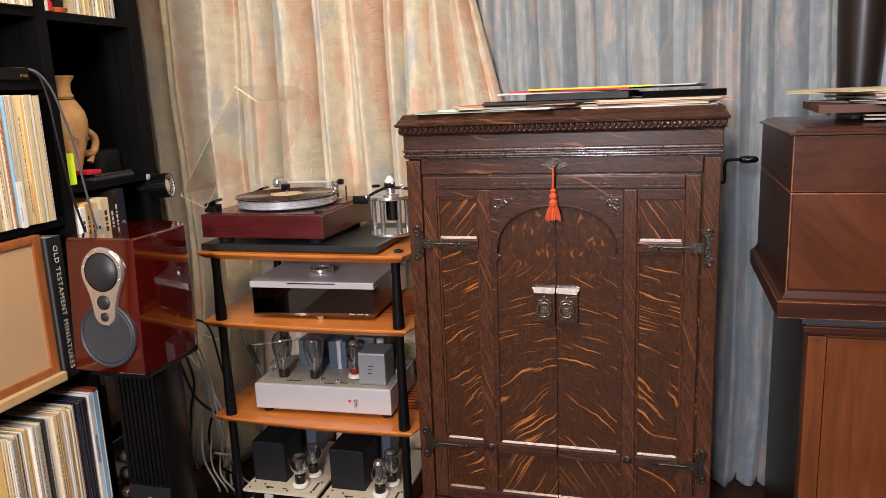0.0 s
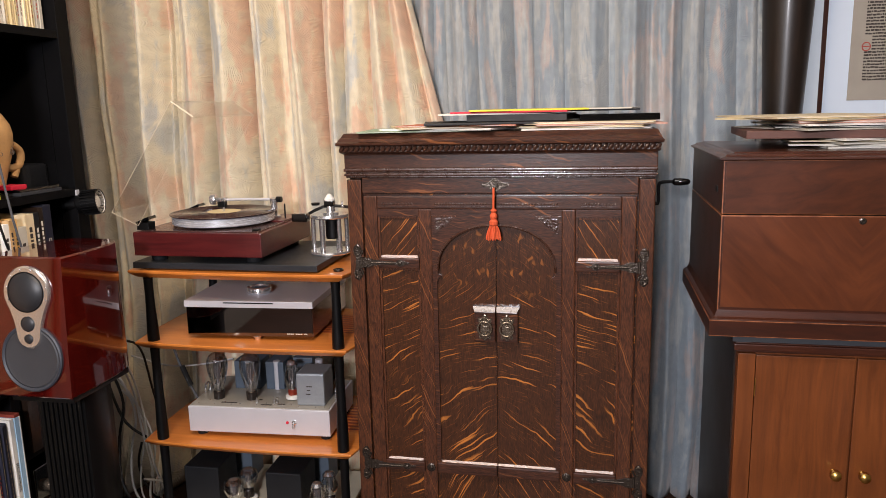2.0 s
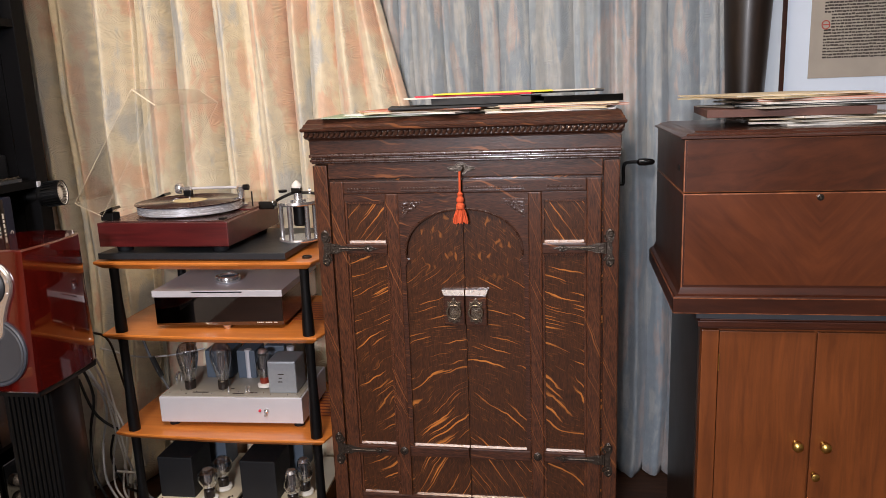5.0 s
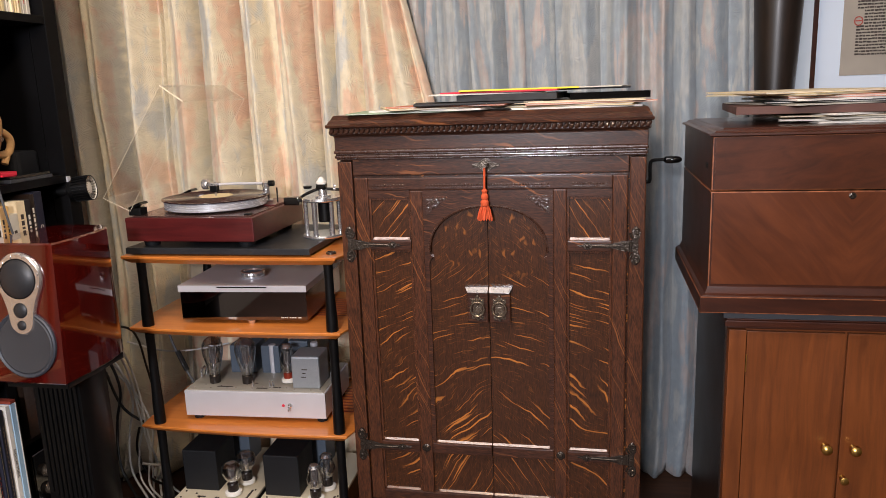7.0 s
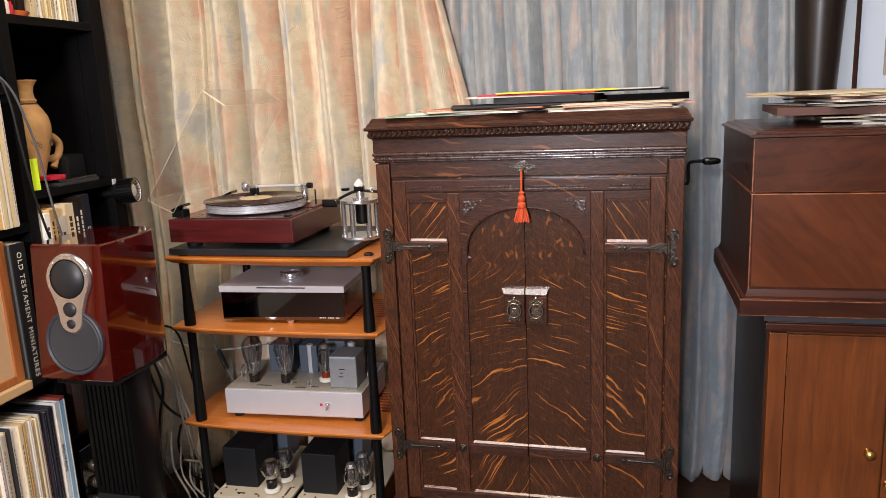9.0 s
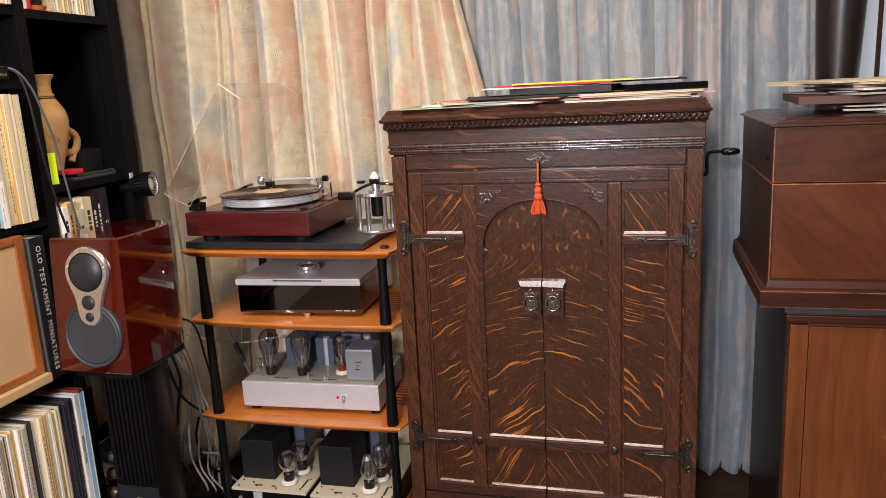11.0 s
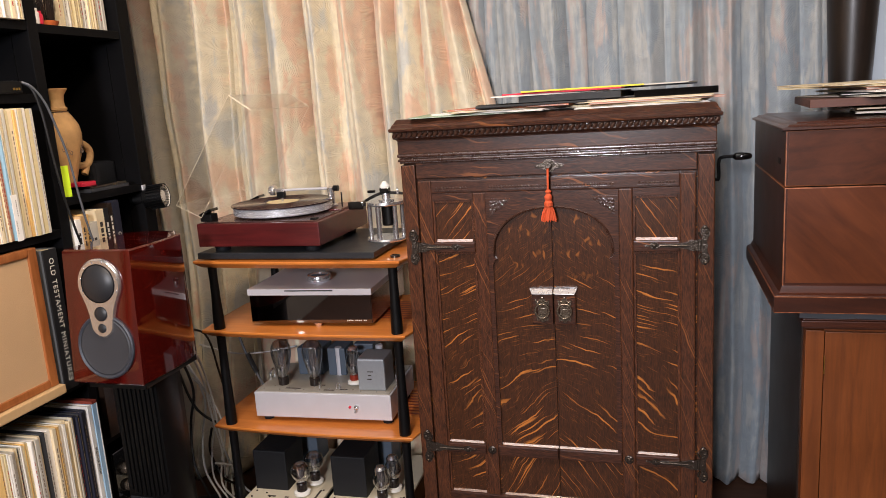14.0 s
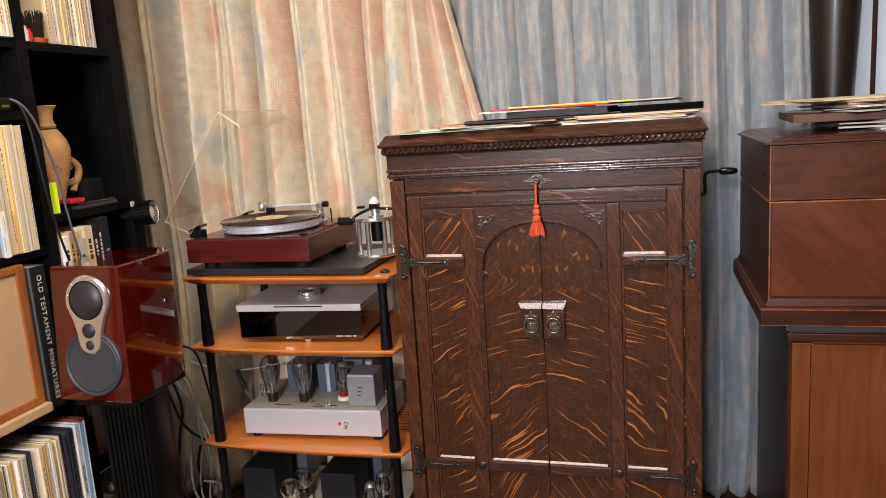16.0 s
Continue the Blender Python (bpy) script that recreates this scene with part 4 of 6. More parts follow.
slab = thing("isolation_slab", "black stone slab lying on the top rack shelf", "slab", (-0.537, 1.905, 0.914))
for fx in (-0.2, 0.2):
    part("pad", boxed(fx - 0.03, fx + 0.03, 0.05, 0.3, 0, 0.005), black_matt, slab)
part("plate", boxed(-0.283, 0.283, 0.006, 0.39, 0.005, 0.023, 0.0015), slab_black, slab)


def turntable():
    t = thing("turntable", "belt-drive turntable with a dark red plinth and raised clear lid", "turntable", (-0.612, 1.912, 0.937))
    for x in (-0.15, 0.15):
        for y in (0.05, 0.32):
            part("foot", turned([(0.022, 0), (0.024, 0.012), (0.018, 0.02), (0, 0.02)], 18, pose(x, y, 0)), black_matt, t)
    bm = boxed(-0.199, 0.197, 0, 0.37, 0.019, 0.088, 0.003)
    pl = part("plinth", bm, plinth_red, t, "dark red wooden plinth")
    part("top_plate", boxed(-0.183, 0.183, 0.014, 0.355, 0.088, 0.0905, 0.001), deck_metal, t)
    part("armboard", boxed(0.11, 0.18, 0.2, 0.35, 0.0905, 0.094, 0.001), plinth_red, t)
    c = pose(-0.005, 0.183, 0)
    part("platter", turned([(0, 0.096), (0.150, 0.096), (0.1525, 0.098), (0.1525, 0.1185), (0.150, 0.1205), (0, 0.1205)], 96, c), platter_metal, t)
    prof = [(0, 0.122), (0.1575, 0.122), (0.1585, 0.1235), (0.1575, 0.125)]
    k = 0.155
    while k > 0.054:
        prof += [(k, 0.1251), (k - 0.0008, 0.1247)]
        k -= 0.0016
    prof += [(0.052, 0.125), (0, 0.125)]
    rec = part("record", turned(prof, 96, c), vinyl, t, "dark red translucent record")
    part("label", turned([(0.004, 0.1256), (0.05, 0.1256), (0.05, 0.1252), (0.004, 0.1252)], 48, c), sleeves[5], rec, "cream paper label")
    part("spindle", turned([(0.0035, 0.12), (0.0035, 0.134), (0, 0.137)], 12, c), chrome, t)
    # tonearm: pivot tower, tube, counterweight and headshell
    arm = part("tonearm", tubed([(0.118, 0.268, 0.151), (0.03, 0.262, 0.152), (-0.035, 0.255, 0.151)], 0.0042), silver, t, "silver tonearm")
    part("pivot", turned([(0.02, 0.0905), (0.02, 0.1), (0.011, 0.104), (0.011, 0.14), (0.013, 0.142), (0.013, 0.154), (0.006, 0.157), (0, 0.157)], 24, pose(0.122, 0.268, 0)), chrome, arm)
    part("counterweight", turned([(0, 0), (0.009, 0), (0.009, 0.016), (0, 0.016)], 20, pose(0.132, 0.268, 0.151, 0, 90, 0)), black_metal, arm)
    part("headshell", boxed(-0.064, -0.03, 0.244, 0.266, 0.146, 0.158, 0.003), chrome, arm)
    part("cartridge", boxed(-0.06, -0.034, 0.247, 0.263, 0.1275, 0.146, 0.002), black_metal, arm)
    part("puck", turned([(0, 0.0), (0.0145, 0.0), (0.0165, 0.004), (0.0165, 0.016), (0.012, 0.02), (0, 0.021)], 24, pose(-0.066, 0.255, 0.152, 0, -90, 0)), chrome, arm)
    part("arm_rest", boxed(0.162, 0.166, 0.25, 0.254, 0.0905, 0.14, 0.001), black_metal, arm)
    part("switch", boxed(0.158, 0.176, 0.03, 0.05, 0.0905, 0.095, 0.001), black_metal, t)
    # hinges on the side, lid raised over them
    for y in (0.03, 0.315):
        h = part("hinge", boxed(-0.2, -0.162, y - 0.006, y + 0.03, 0.0905, 0.112, 0.002, pose(0, 0, 0)), black_metal, t)
        part("leaf", boxed(-0.022, 0.022, -0.008, 0.032, -0.004, 0.004, 0.001, pose(-0.18, y, 0.118, 0, -22, 0)), black_gloss, h)
    p1, p2, p3, p4 = (-0.261, 0.145), (-0.180, 0.107), (0.022, 0.410), (-0.043, 0.455)
    lid = []

    def sheet(a, b, y0, y1):
        d = Vector((b[0] - a[0], b[1] - a[1])).normalized()
        nrm = Vector((-d.y, d.x)) * 0.0015
        bm = bmesh.new()
        prism(bm, [(a[0] + nrm.x, a[1] + nrm.y), (b[0] + nrm.x, b[1] + nrm.y), (b[0] - nrm.x, b[1] - nrm.y), (a[0] - nrm.x, a[1] - nrm.y)], y0, y1)
        return bm
    cover = part("lid", sheet(p1, p4, 0.006, 0.374), acrylic, t, "clear acrylic dust cover standing open")
    lid.append(cover)
    for name, a, b in (("lid_edge", p4, p3), ("lid_edge", p1, p2)):
        lid.append(part(name, sheet(a, b, 0.006, 0.374), acrylic, cover))
    for y in (0.003, 0.3755):
        bm = prism(bmesh.new(), [p1, p2, p3, p4], y, y + 0.003)
        lid.append(part("lid_side", bm, acrylic, cover))
    for o in lid:
        o.visible_shadow = False
    # pale opaque rods: the glint on the clear edges put in as colour
    for y in (0.003, 0.377):
        for a, b, r in ((p1, p4, 0.0006), (p2, p3, 0.0005), (p4, p3, 0.002 if y < 0.1 else 0.0007), (p1, p2, 0.0007)):
            part("edge_glint", tubed([(a[0], y, a[1]), (b[0], y, b[1])], r, 6), glint_pale, cover)
    for p in (p1, p4, p3):
        part("edge_glint", tubed([(p[0], 0.003, p[1]), (p[0], 0.377, p[1])], 0.0006, 6), glint_pale, cover)


turntable()


def arm_pod():
    p = thing("arm_pod", "chrome pillar pod carrying a second tonearm", "tonearm pod", (-0.279, 2.10, 0.937))
    part("base", turned([(0, 0), (0.06, 0), (0.062, 0.004), (0.06, 0.009), (0, 0.009)], 48), chrome, p)
    part("top_disc", turned([(0, 0.108), (0.056, 0.108), (0.058, 0.111), (0.056, 0.118), (0, 0.118)], 48), chrome, p)
    for i in range(6):
        a = i * math.pi / 3 + 0.4
        part("pillar", turned([(0.0065, 0.009), (0.0065, 0.108)], 14, pose(0.049 * math.cos(a), 0.049 * math.sin(a), 0)), chrome, p)
    part("column", turned([(0.02, 0.045), (0.021, 0.05), (0.021, 0.108)], 24, pose(0.008, 0, 0)), black_metal, p)
    part("collar", turned([(0.024, 0.118), (0.024, 0.123), (0.014, 0.126), (0.012, 0.142), (0, 0.142)], 24, pose(0.004, 0, 0)), chrome, p)
    part("gimbal", boxed(-0.012, 0.016, -0.012, 0.012, 0.14, 0.158, 0.003), black_gloss, p)
    part("finial", turned([(0.015, 0.157), (0.016, 0.163), (0.006, 0.176), (0, 0.179)], 20, pose(0.002, 0, 0)), ceramic, p, "pale pointed finial")
    arm = part("arm_tube", tubed([(0.075, 0.02, 0.135), (0.0, 0.0, 0.142), (-0.03, -0.02, 0.134), (-0.048, -0.04, 0.124)], 0.0045), black_metal, p)
    part("arm_head", boxed(-0.092, -0.045, -0.07, -0.04, 0.103, 0.127, 0.004), black_gloss, arm)
    part("side_weight", turned([(0, 0), (0.01, 0), (0.01, 0.006), (0, 0.006)], 18, pose(0.036, 0.006, 0.146, 0, 90, 20)), chrome, p)
    part("lift", turned([(0, 0), (0.012, 0.001), (0.013, 0.008), (0, 0.009)], 18, pose(-0.05, 0.02, 0.14)), black_metal, p)


arm_pod()


def network_player():
    k = thing("network_player", "silver-topped network player with a mirrored black front", "hi-fi player", (-0.494, 1.962, 0.698), 3.2)
    for x in (-0.15, 0.15):
        part("foot", turned([(0.014, 0), (0.016, 0.012), (0, 0.012)], 16, pose(x, 0.17, 0)), chrome, k)
    part("foot", turned([(0.008, 0), (0.014, 0.012), (0, 0.012)], 16, pose(0.02, 0.01, 0)), chrome, k)
    part("body", boxed(-0.194, 0.194, 0.003, 0.35, 0.012, 0.098, 0.001), copper_side, k, "polished metal body")
    part("front", boxed(-0.192, 0.192, 0, 0.003, 0.013, 0.097), mirror_black, k, "mirror-dark glass front")
    part("top_slab", boxed(-0.197, 0.197, -0.003, 0.352, 0.0985, 0.118, 0.0012), silver, k)
    part("slot", boxed(-0.075, 0.078, -0.0034, 0.002, 0.111, 0.1145), black_metal, k)
    dial = part("dial", turned([(0, 0.118), (0.033, 0.118), (0.037, 0.121), (0.037, 0.135), (0.035, 0.138), (0.028, 0.1385), (0.026, 0.133), (0, 0.1325)], 48, pose(-0.005, 0.105, 0)), chrome, k)
    part("dial_face", turned([(0, 0.1335), (0.0255, 0.1335)], 40, pose(-0.005, 0.105, 0)), dim_blue, dial)
    bm = bmesh.new()
    for i in range(12):
        if i not in (4, 9):
            box(bm, 0.115 + i * 0.0052, 0.1188 + i * 0.0052, -0.0006, 0, 0.0195, 0.0225)
    part("marking", bm, ink_white, k)


network_player()


def bulb(parent, x, y, z, base_h, base_r, profile, socket, white=False):
    """A radio tube: socket ring, base, glass envelope and the plates inside."""
    b = part("tube_base", turned([(0, z), (base_r, z), (base_r * 1.02, z + base_h * 0.9), (base_r * 0.9, z + base_h), (0, z + base_h)], 24, pose(x, y, 0)), socket, parent)
    if white:
        part("socket", turned([(0, z - 0.002), (base_r * 1.55, z - 0.002), (base_r * 1.55, z + 0.006), (base_r * 1.2, z + 0.009), (0, z + 0.009)], 24, pose(x, y, 0)), ceramic, b, "white ceramic socket")
    prof = [(r, z + base_h + h) for r, h in profile] + [(max(0, r - 0.0011), z + base_h + h - (0.0011 if r < 0.001 else 0)) for r, h in reversed(profile)]
    e = part("envelope", turned(prof, 28, pose(x, y, 0)), glass, b, "clear glass envelope")
    e.visible_shadow = False
    hmax = profile[-1][1]
    bm = bmesh.new()
    box(bm, x - 0.0105, x + 0.0105, y - 0.005, y + 0.005, z + base_h + 0.3 * hmax, z + base_h + 0.72 * hmax, 0.001)
    for dx in (-0.011, 0.011):
        tube(bm, [(x + dx, y, z + base_h), (x + dx, y, z + base_h + 0.5 * hmax), (x + dx * 0.7, y, z + base_h + 0.8 * hmax)], 0.0008, 5)
    box(bm, x - 0.012, x + 0.012, y - 0.001, y + 0.001, z + base_h + 0.78 * hmax, z + base_h + 0.785 * hmax)
    part("electrode", bm, electrode_grey, b)
    cap = [(r * 0.93, z + base_h + h) for r, h in profile if h > 0.86 * hmax]
    if profile is not ST:
        part("getter", turned(cap, 20, pose(x, y, 0)), chrome, b, "silvery getter flash")
    bm = bmesh.new()      # bright wires and mica discs fanning up from the pinch
    for k in range(6):
        a = math.pi * k / 3
        tube(bm, [(x + 0.003 * math.cos(a), y + 0.003 * math.sin(a), z + base_h + 0.22 * hmax), (x + 0.009 * math.cos(a), y + 0.009 * math.sin(a), z + base_h + 0.5 * hmax), (x + 0.013 * math.cos(a), y + 0.008 * math.sin(a), z + base_h + 0.76 * hmax)], 0.0011, 5)
    part("wires", bm, chrome, b)
    bm = turned([(0, z + base_h), (0.006, z + base_h), (0.008, z + base_h + 0.2 * hmax), (0.004, z + base_h + 0.28 * hmax), (0, z + base_h + 0.28 * hmax)], 12, pose(x, y, 0))
    part("stem", bm, electrode_grey, b)


def grown(profile, wide, tall):
    return [(r * wide, h * tall) for r, h in profile]


ST = grown([(0.012, 0), (0.016, 0.012), (0.0255, 0.05), (0.0272, 0.066), (0.0255, 0.078), (0.019, 0.09), (0.008, 0.096), (0, 0.097)], 1.2, 1.26)
COKE = grown([(0.011, 0), (0.0165, 0.008), (0.0215, 0.026), (0.0205, 0.036), (0.0155, 0.05), (0.0155, 0.062), (0.010, 0.07), (0, 0.072)], 1.15, 1.3)
SHORT = grown(COKE, 1.12, 0.85)
GLOBE = grown([(0.010, 0), (0.014, 0.006), (0.0235, 0.022), (0.0265, 0.036), (0.0235, 0.05), (0.013, 0.06), (0, 0.063)], 1.22, 1.12)


def tube_amplifier():
    a = thing("tube_amplifier", "silver tube preamplifier with three large glass tubes", "amplifier", (-0.487, 1.963, 0.387), 3.0)
    for x in (-0.195, 0.2):
        for y in (0.03, 0.22):
            part("foot", turned([(0.016, 0), (0.018, 0.016), (0, 0.016)], 18, pose(x, y, 0)), black_matt, a)
    part("chassis", boxed(-0.223, 0.222, 0, 0.26, 0.016, 0.0965, 0.002), silver, a)
    part("deck", boxed(-0.218, 0.217, 0.006, 0.255, 0.0965, 0.0985), amp_deck, a)
    part("lamp", turned([(0.0045, 0), (0.004, 0.003), (0, 0.004)], 14, pose(0.091, 0, 0.056, 90, 0, 0)), red_plastic, a, "small red pilot lamp")
    k = part("switch", turned([(0.008, 0), (0.007, 0.003), (0.003, 0.004), (0.0025, 0.014), (0, 0.015)], 14, pose(0.112, 0, 0.056, 90, 0, 0)), chrome, a)
    part("lever", turned([(0.0022, 0), (0.003, 0.012), (0, 0.013)], 10, pose(0.112, -0.012, 0.056, 150, 0, 0)), chrome, k)
    bulb(a, -0.152, 0.068, 0.0985, 0.027, 0.0165, ST, bakelite)
    bulb(a, -0.046, 0.07, 0.0985, 0.027, 0.0165, ST, bakelite)
    bulb(a, 0.083, 0.082, 0.1045, 0.026, 0.0145, COKE, bakelite_brown, True)
    tr = part("transformer", boxed(0.113, 0.2, 0.03, 0.125, 0.0985, 0.2, 0.006), hammer_grey, a, "grey hammered transformer can")
    bm = bmesh.new()
    for i, (dx, w) in enumerate(((0, 0.018), (0.002, 0.01), (-0.002, 0.014))):
        box(bm, 0.145 + dx, 0.145 + dx + w, 0.0295, 0.03, 0.158 - i * 0.012, 0.161 - i * 0.012)
    part("marking", bm, ink, tr)
    part("transformer", boxed(-0.135, -0.05, 0.15, 0.24, 0.0985, 0.19, 0.004), dim_blue, a)
    part("transformer", boxed(-0.03, 0.03, 0.15, 0.24, 0.0985, 0.19, 0.004), dim_blue, a)
    part("transformer", boxed(0.055, 0.12, 0.17, 0.25, 0.0985, 0.2, 0.004), dim_blue, a)
    for x, top in ((0.205, 0.26), (0.065, 0.25)):
        part("capacitor", turned([(0.012, 0.0985), (0.012, top - 0.06), (0.01, top - 0.058), (0, top - 0.058)], 20, pose(x - 0.06, 0.16, 0)), silver, a)
    rnd = random.Random(8)
    for i in range(16):
        part("screw", turned([(0.0024, 0.0985), (0.002, 0.1), (0, 0.1005)], 8, pose(-0.2 + 0.4 * i / 15, 0.018 + 0.03 * rnd.random(), 0)), chrome, a)
    for x in (-0.02, 0.035, 0.045):
        part("test_point", turned([(0.004, 0.0985), (0.002, 0.105), (0.0015, 0.115), (0, 0.116)], 10, pose(x, 0.045, 0)), chrome, a)
    for x, y, w in ((-0.13, 0.03, 0.05), (0.0, 0.022, 0.034), (0.05, 0.03, 0.024), (-0.02, 0.06, 0.01)):
        part("legend", boxed(x, x + w, y, y + 0.007, 0.0985, 0.0991), ink, a)
    for x in (-0.212, 0.214):
        part("handle", tubed([(x, 0.1, 0.0985), (x, 0.1, 0.12), (x, 0.115, 0.13), (x, 0.13, 0.12), (x, 0.13, 0.0985)], 0.0035), chrome, a)


tube_amplifier()


def monoblock(x, second):
    m = thing("monoblock_amplifier", "black monoblock amplifier with cream deck and glass tubes", "amplifier", (x, 1.915, 0.04), 1.5, "pair of monoblocks")
    part("chassis", boxed(-0.126, 0.126, 0.002, 0.36, 0.0, 0.088, 0.002), black_metal, m)
    part("deck", boxed(-0.128, 0.128, 0, 0.362, 0.088, 0.0965, 0.001), cream_plate, m, "cream painted deck plate")
    part("transformer_cover", boxed(-0.122 + 0.004, -0.004, 0.062, 0.19, 0.0965, 0.232, 0.004), black_matt, m, "black textured transformer cover")
    part("transformer_cover", boxed(-0.05, 0.02, 0.25, 0.34, 0.0965, 0.21, 0.004), dim_blue, m)
    bulb(m, 0.052, 0.048, 0.1035, 0.036, 0.0165, GLOBE if not second else SHORT, bakelite, True)
    bulb(m, 0.066, 0.12, 0.1035, 0.036, 0.0165, GLOBE if not second else SHORT, bakelite, True)
    for px, py in ((-0.11, 0.014), (-0.05, 0.02), (0.02, 0.014), (0.1, 0.02), (-0.07, 0.04), (0.11, 0.08), (-0.11, 0.05)):
        part("screw", turned([(0.0034, 0.0965), (0.0028, 0.0985), (0, 0.099)], 10, pose(px, py, 0)), iron, m)
    for px, py, w, d in ((-0.06, 0.022, 0.028, 0.007), (0.0, 0.022, 0.014, 0.006), (0.098, 0.03, 0.007, 0.05)):
        part("legend", boxed(px, px + w, py, py + d, 0.0965, 0.0971), ink, m)
    part("switch_plate", boxed(-0.052, -0.022, -0.003, 0.002, 0.045, 0.086, 0.001), silver, m)
    for px, pz in ((-0.037, 0.06), (-0.1, 0.062), (0.085, 0.06)):
        part("toggle", turned([(0.008, 0), (0.007, 0.004), (0.0035, 0.005), (0.003, 0.014), (0.0045, 0.022), (0, 0.023)], 14, pose(px, 0, pz, 78, 0, 0)), chrome, m)


monoblock(-0.637, False)
monoblock(-0.364, True)


# ---- loudspeaker on its stand ----
def loudspeaker():
    s = thing("loudspeaker", "glossy dark red standmount loudspeaker with silver driver plate", "loudspeaker", (-0.811, 1.464, 0.699))
    H, lean = 0.339, 0.024
    half = [(0.1035, 0), (0.107, 0.05), (0.109, 0.10), (0.1085, 0.15), (0.105, 0.195), (0.097, 0.232), (0.082, 0.256), (0.055, 0.27)]
    outline = [(-x, y) for x, y in half[:1]] + half + [(-x, y) for x, y in half[:0:-1]]
    bm = bmesh.new()
    rings = []
    for h, inset in ((0, 0.004), (0.004, 0), (H - 0.004, 0), (H, 0.004)):
        rings.append([bm.verts.new((x * (1 - inset / 0.11 - 0.05 * h / H), y + (lean * h / H) * (1 - y / 0.27) + (inset if y == 0 else 0), h)) for x, y in outline])
    n = len(outline)
    for a, b in zip(rings, rings[1:]):
        for i in range(n):
            bm.faces.new((a[i], a[(i + 1) % n], b[(i + 1) % n], b[i]))
    bm.faces.new(rings[0][::-1])
    bm.faces.new(rings[-1])
    cab = part("cabinet", bm, lacquer, s, "high-gloss red wood veneer cabinet")
    tilt = math.degrees(math.atan2(lean, H))
    face = pose(0, 0, 0, -tilt, 0, 0)      # local frame of the leaning front
    w = face @ pose(0.007, -0.002, 0.0985, 90, 0, 0)
    part("woofer_ring", turned([(0.0815, -0.003), (0.0815, 0.004), (0.078, 0.0065), (0.073, 0.004), (0.073, -0.002)], 56, w), ring_grey, s)
    part("woofer_cone", turned([(0.073, 0.003), (0.069, 0.0048), (0.066, 0.0042), (0.058, 0.0034), (0.035, 0.0022), (0.024, 0.0018), (0.0, 0.0016)], 56, w), cone_grey, s, "grey woofer cone")
    # keyhole plate for midrange and tweeters
    z1, z2, r1, r2 = 0.258, 0.153, 0.0615, 0.032
    pts = []
    for i in range(41):
        a = math.radians(-25 + 230 * i / 40)
        pts.append((r1 * math.cos(a), z1 + r1 * math.sin(a)))
    for i in range(7):
        t = (i + 1) / 8
        x0, zz0 = pts[40]
        pts.append((x0 + (-r2 - x0) * (1 - (1 - t) ** 1.7) * 0.96, zz0 + (z2 - zz0) * t))
    for i in range(21):
        a = math.radians(180 + 180 * i / 20)
        pts.append((r2 * math.cos(a), z2 + r2 * math.sin(a)))
    for i in range(7):
        t = 1 - (i + 1) / 8
        x0, zz0 = -pts[40][0], pts[40][1]
        pts.append((x0 + (r2 - x0) * (1 - (1 - t) ** 1.7) * 0.96, zz0 + (z2 - zz0) * t))
    bm = bmesh.new()
    lv = []
    cz = 0.22
    for y, sc in ((-0.001, 1.0), (-0.006, 0.992), (-0.010, 0.95)):
        lv.append([bm.verts.new((x * sc + 0.007, y, cz + (z - cz) * sc)) for x, z in pts])
    m = len(pts)
    for a, b in zip(lv, lv[1:]):
        for i in range(m):
            bm.faces.new((a[i], a[(i + 1) % m], b[(i + 1) % m], b[i]))
    bm.faces.new(lv[-1])
    bmesh.ops.transform(bm, matrix=face, verts=bm.verts[:])
    plate = part("driver_plate", bm, plate_silver, s, "brushed silver keyhole-shaped driver plate")
    for z, r in ((0.2575, 0.046), (0.182, 0.0172), (0.146, 0.0108)):
        o = face @ pose(0.007, -0.0097, z, 90, 0, 0)
        part("surround", turned([(r * 1.06, -0.001), (r * 1.05, 0.0015), (r, 0.0012), (r * 0.985, -0.001)], 40, o), black_metal, plate)
        part("dome", turned([(r, 0.0004), (r * 0.9, r * 0.10), (r * 0.6, r * 0.22), (r * 0.3, r * 0.27), (0, r * 0.285)], 40, o), cone_dark, plate, "dark fabric dome")
    for i in range(8):
        a = math.radians(-20 + 220 * i / 7)
        part("screw", turned([(0.0042, 0), (0.0038, 0.0016), (0, 0.0018)], 12, face @ pose(0.007 + 0.0535 * math.cos(a), -0.0097, 0.2575 + 0.0535 * math.sin(a), 90, 0, 0)), chrome, plate)


loudspeaker()


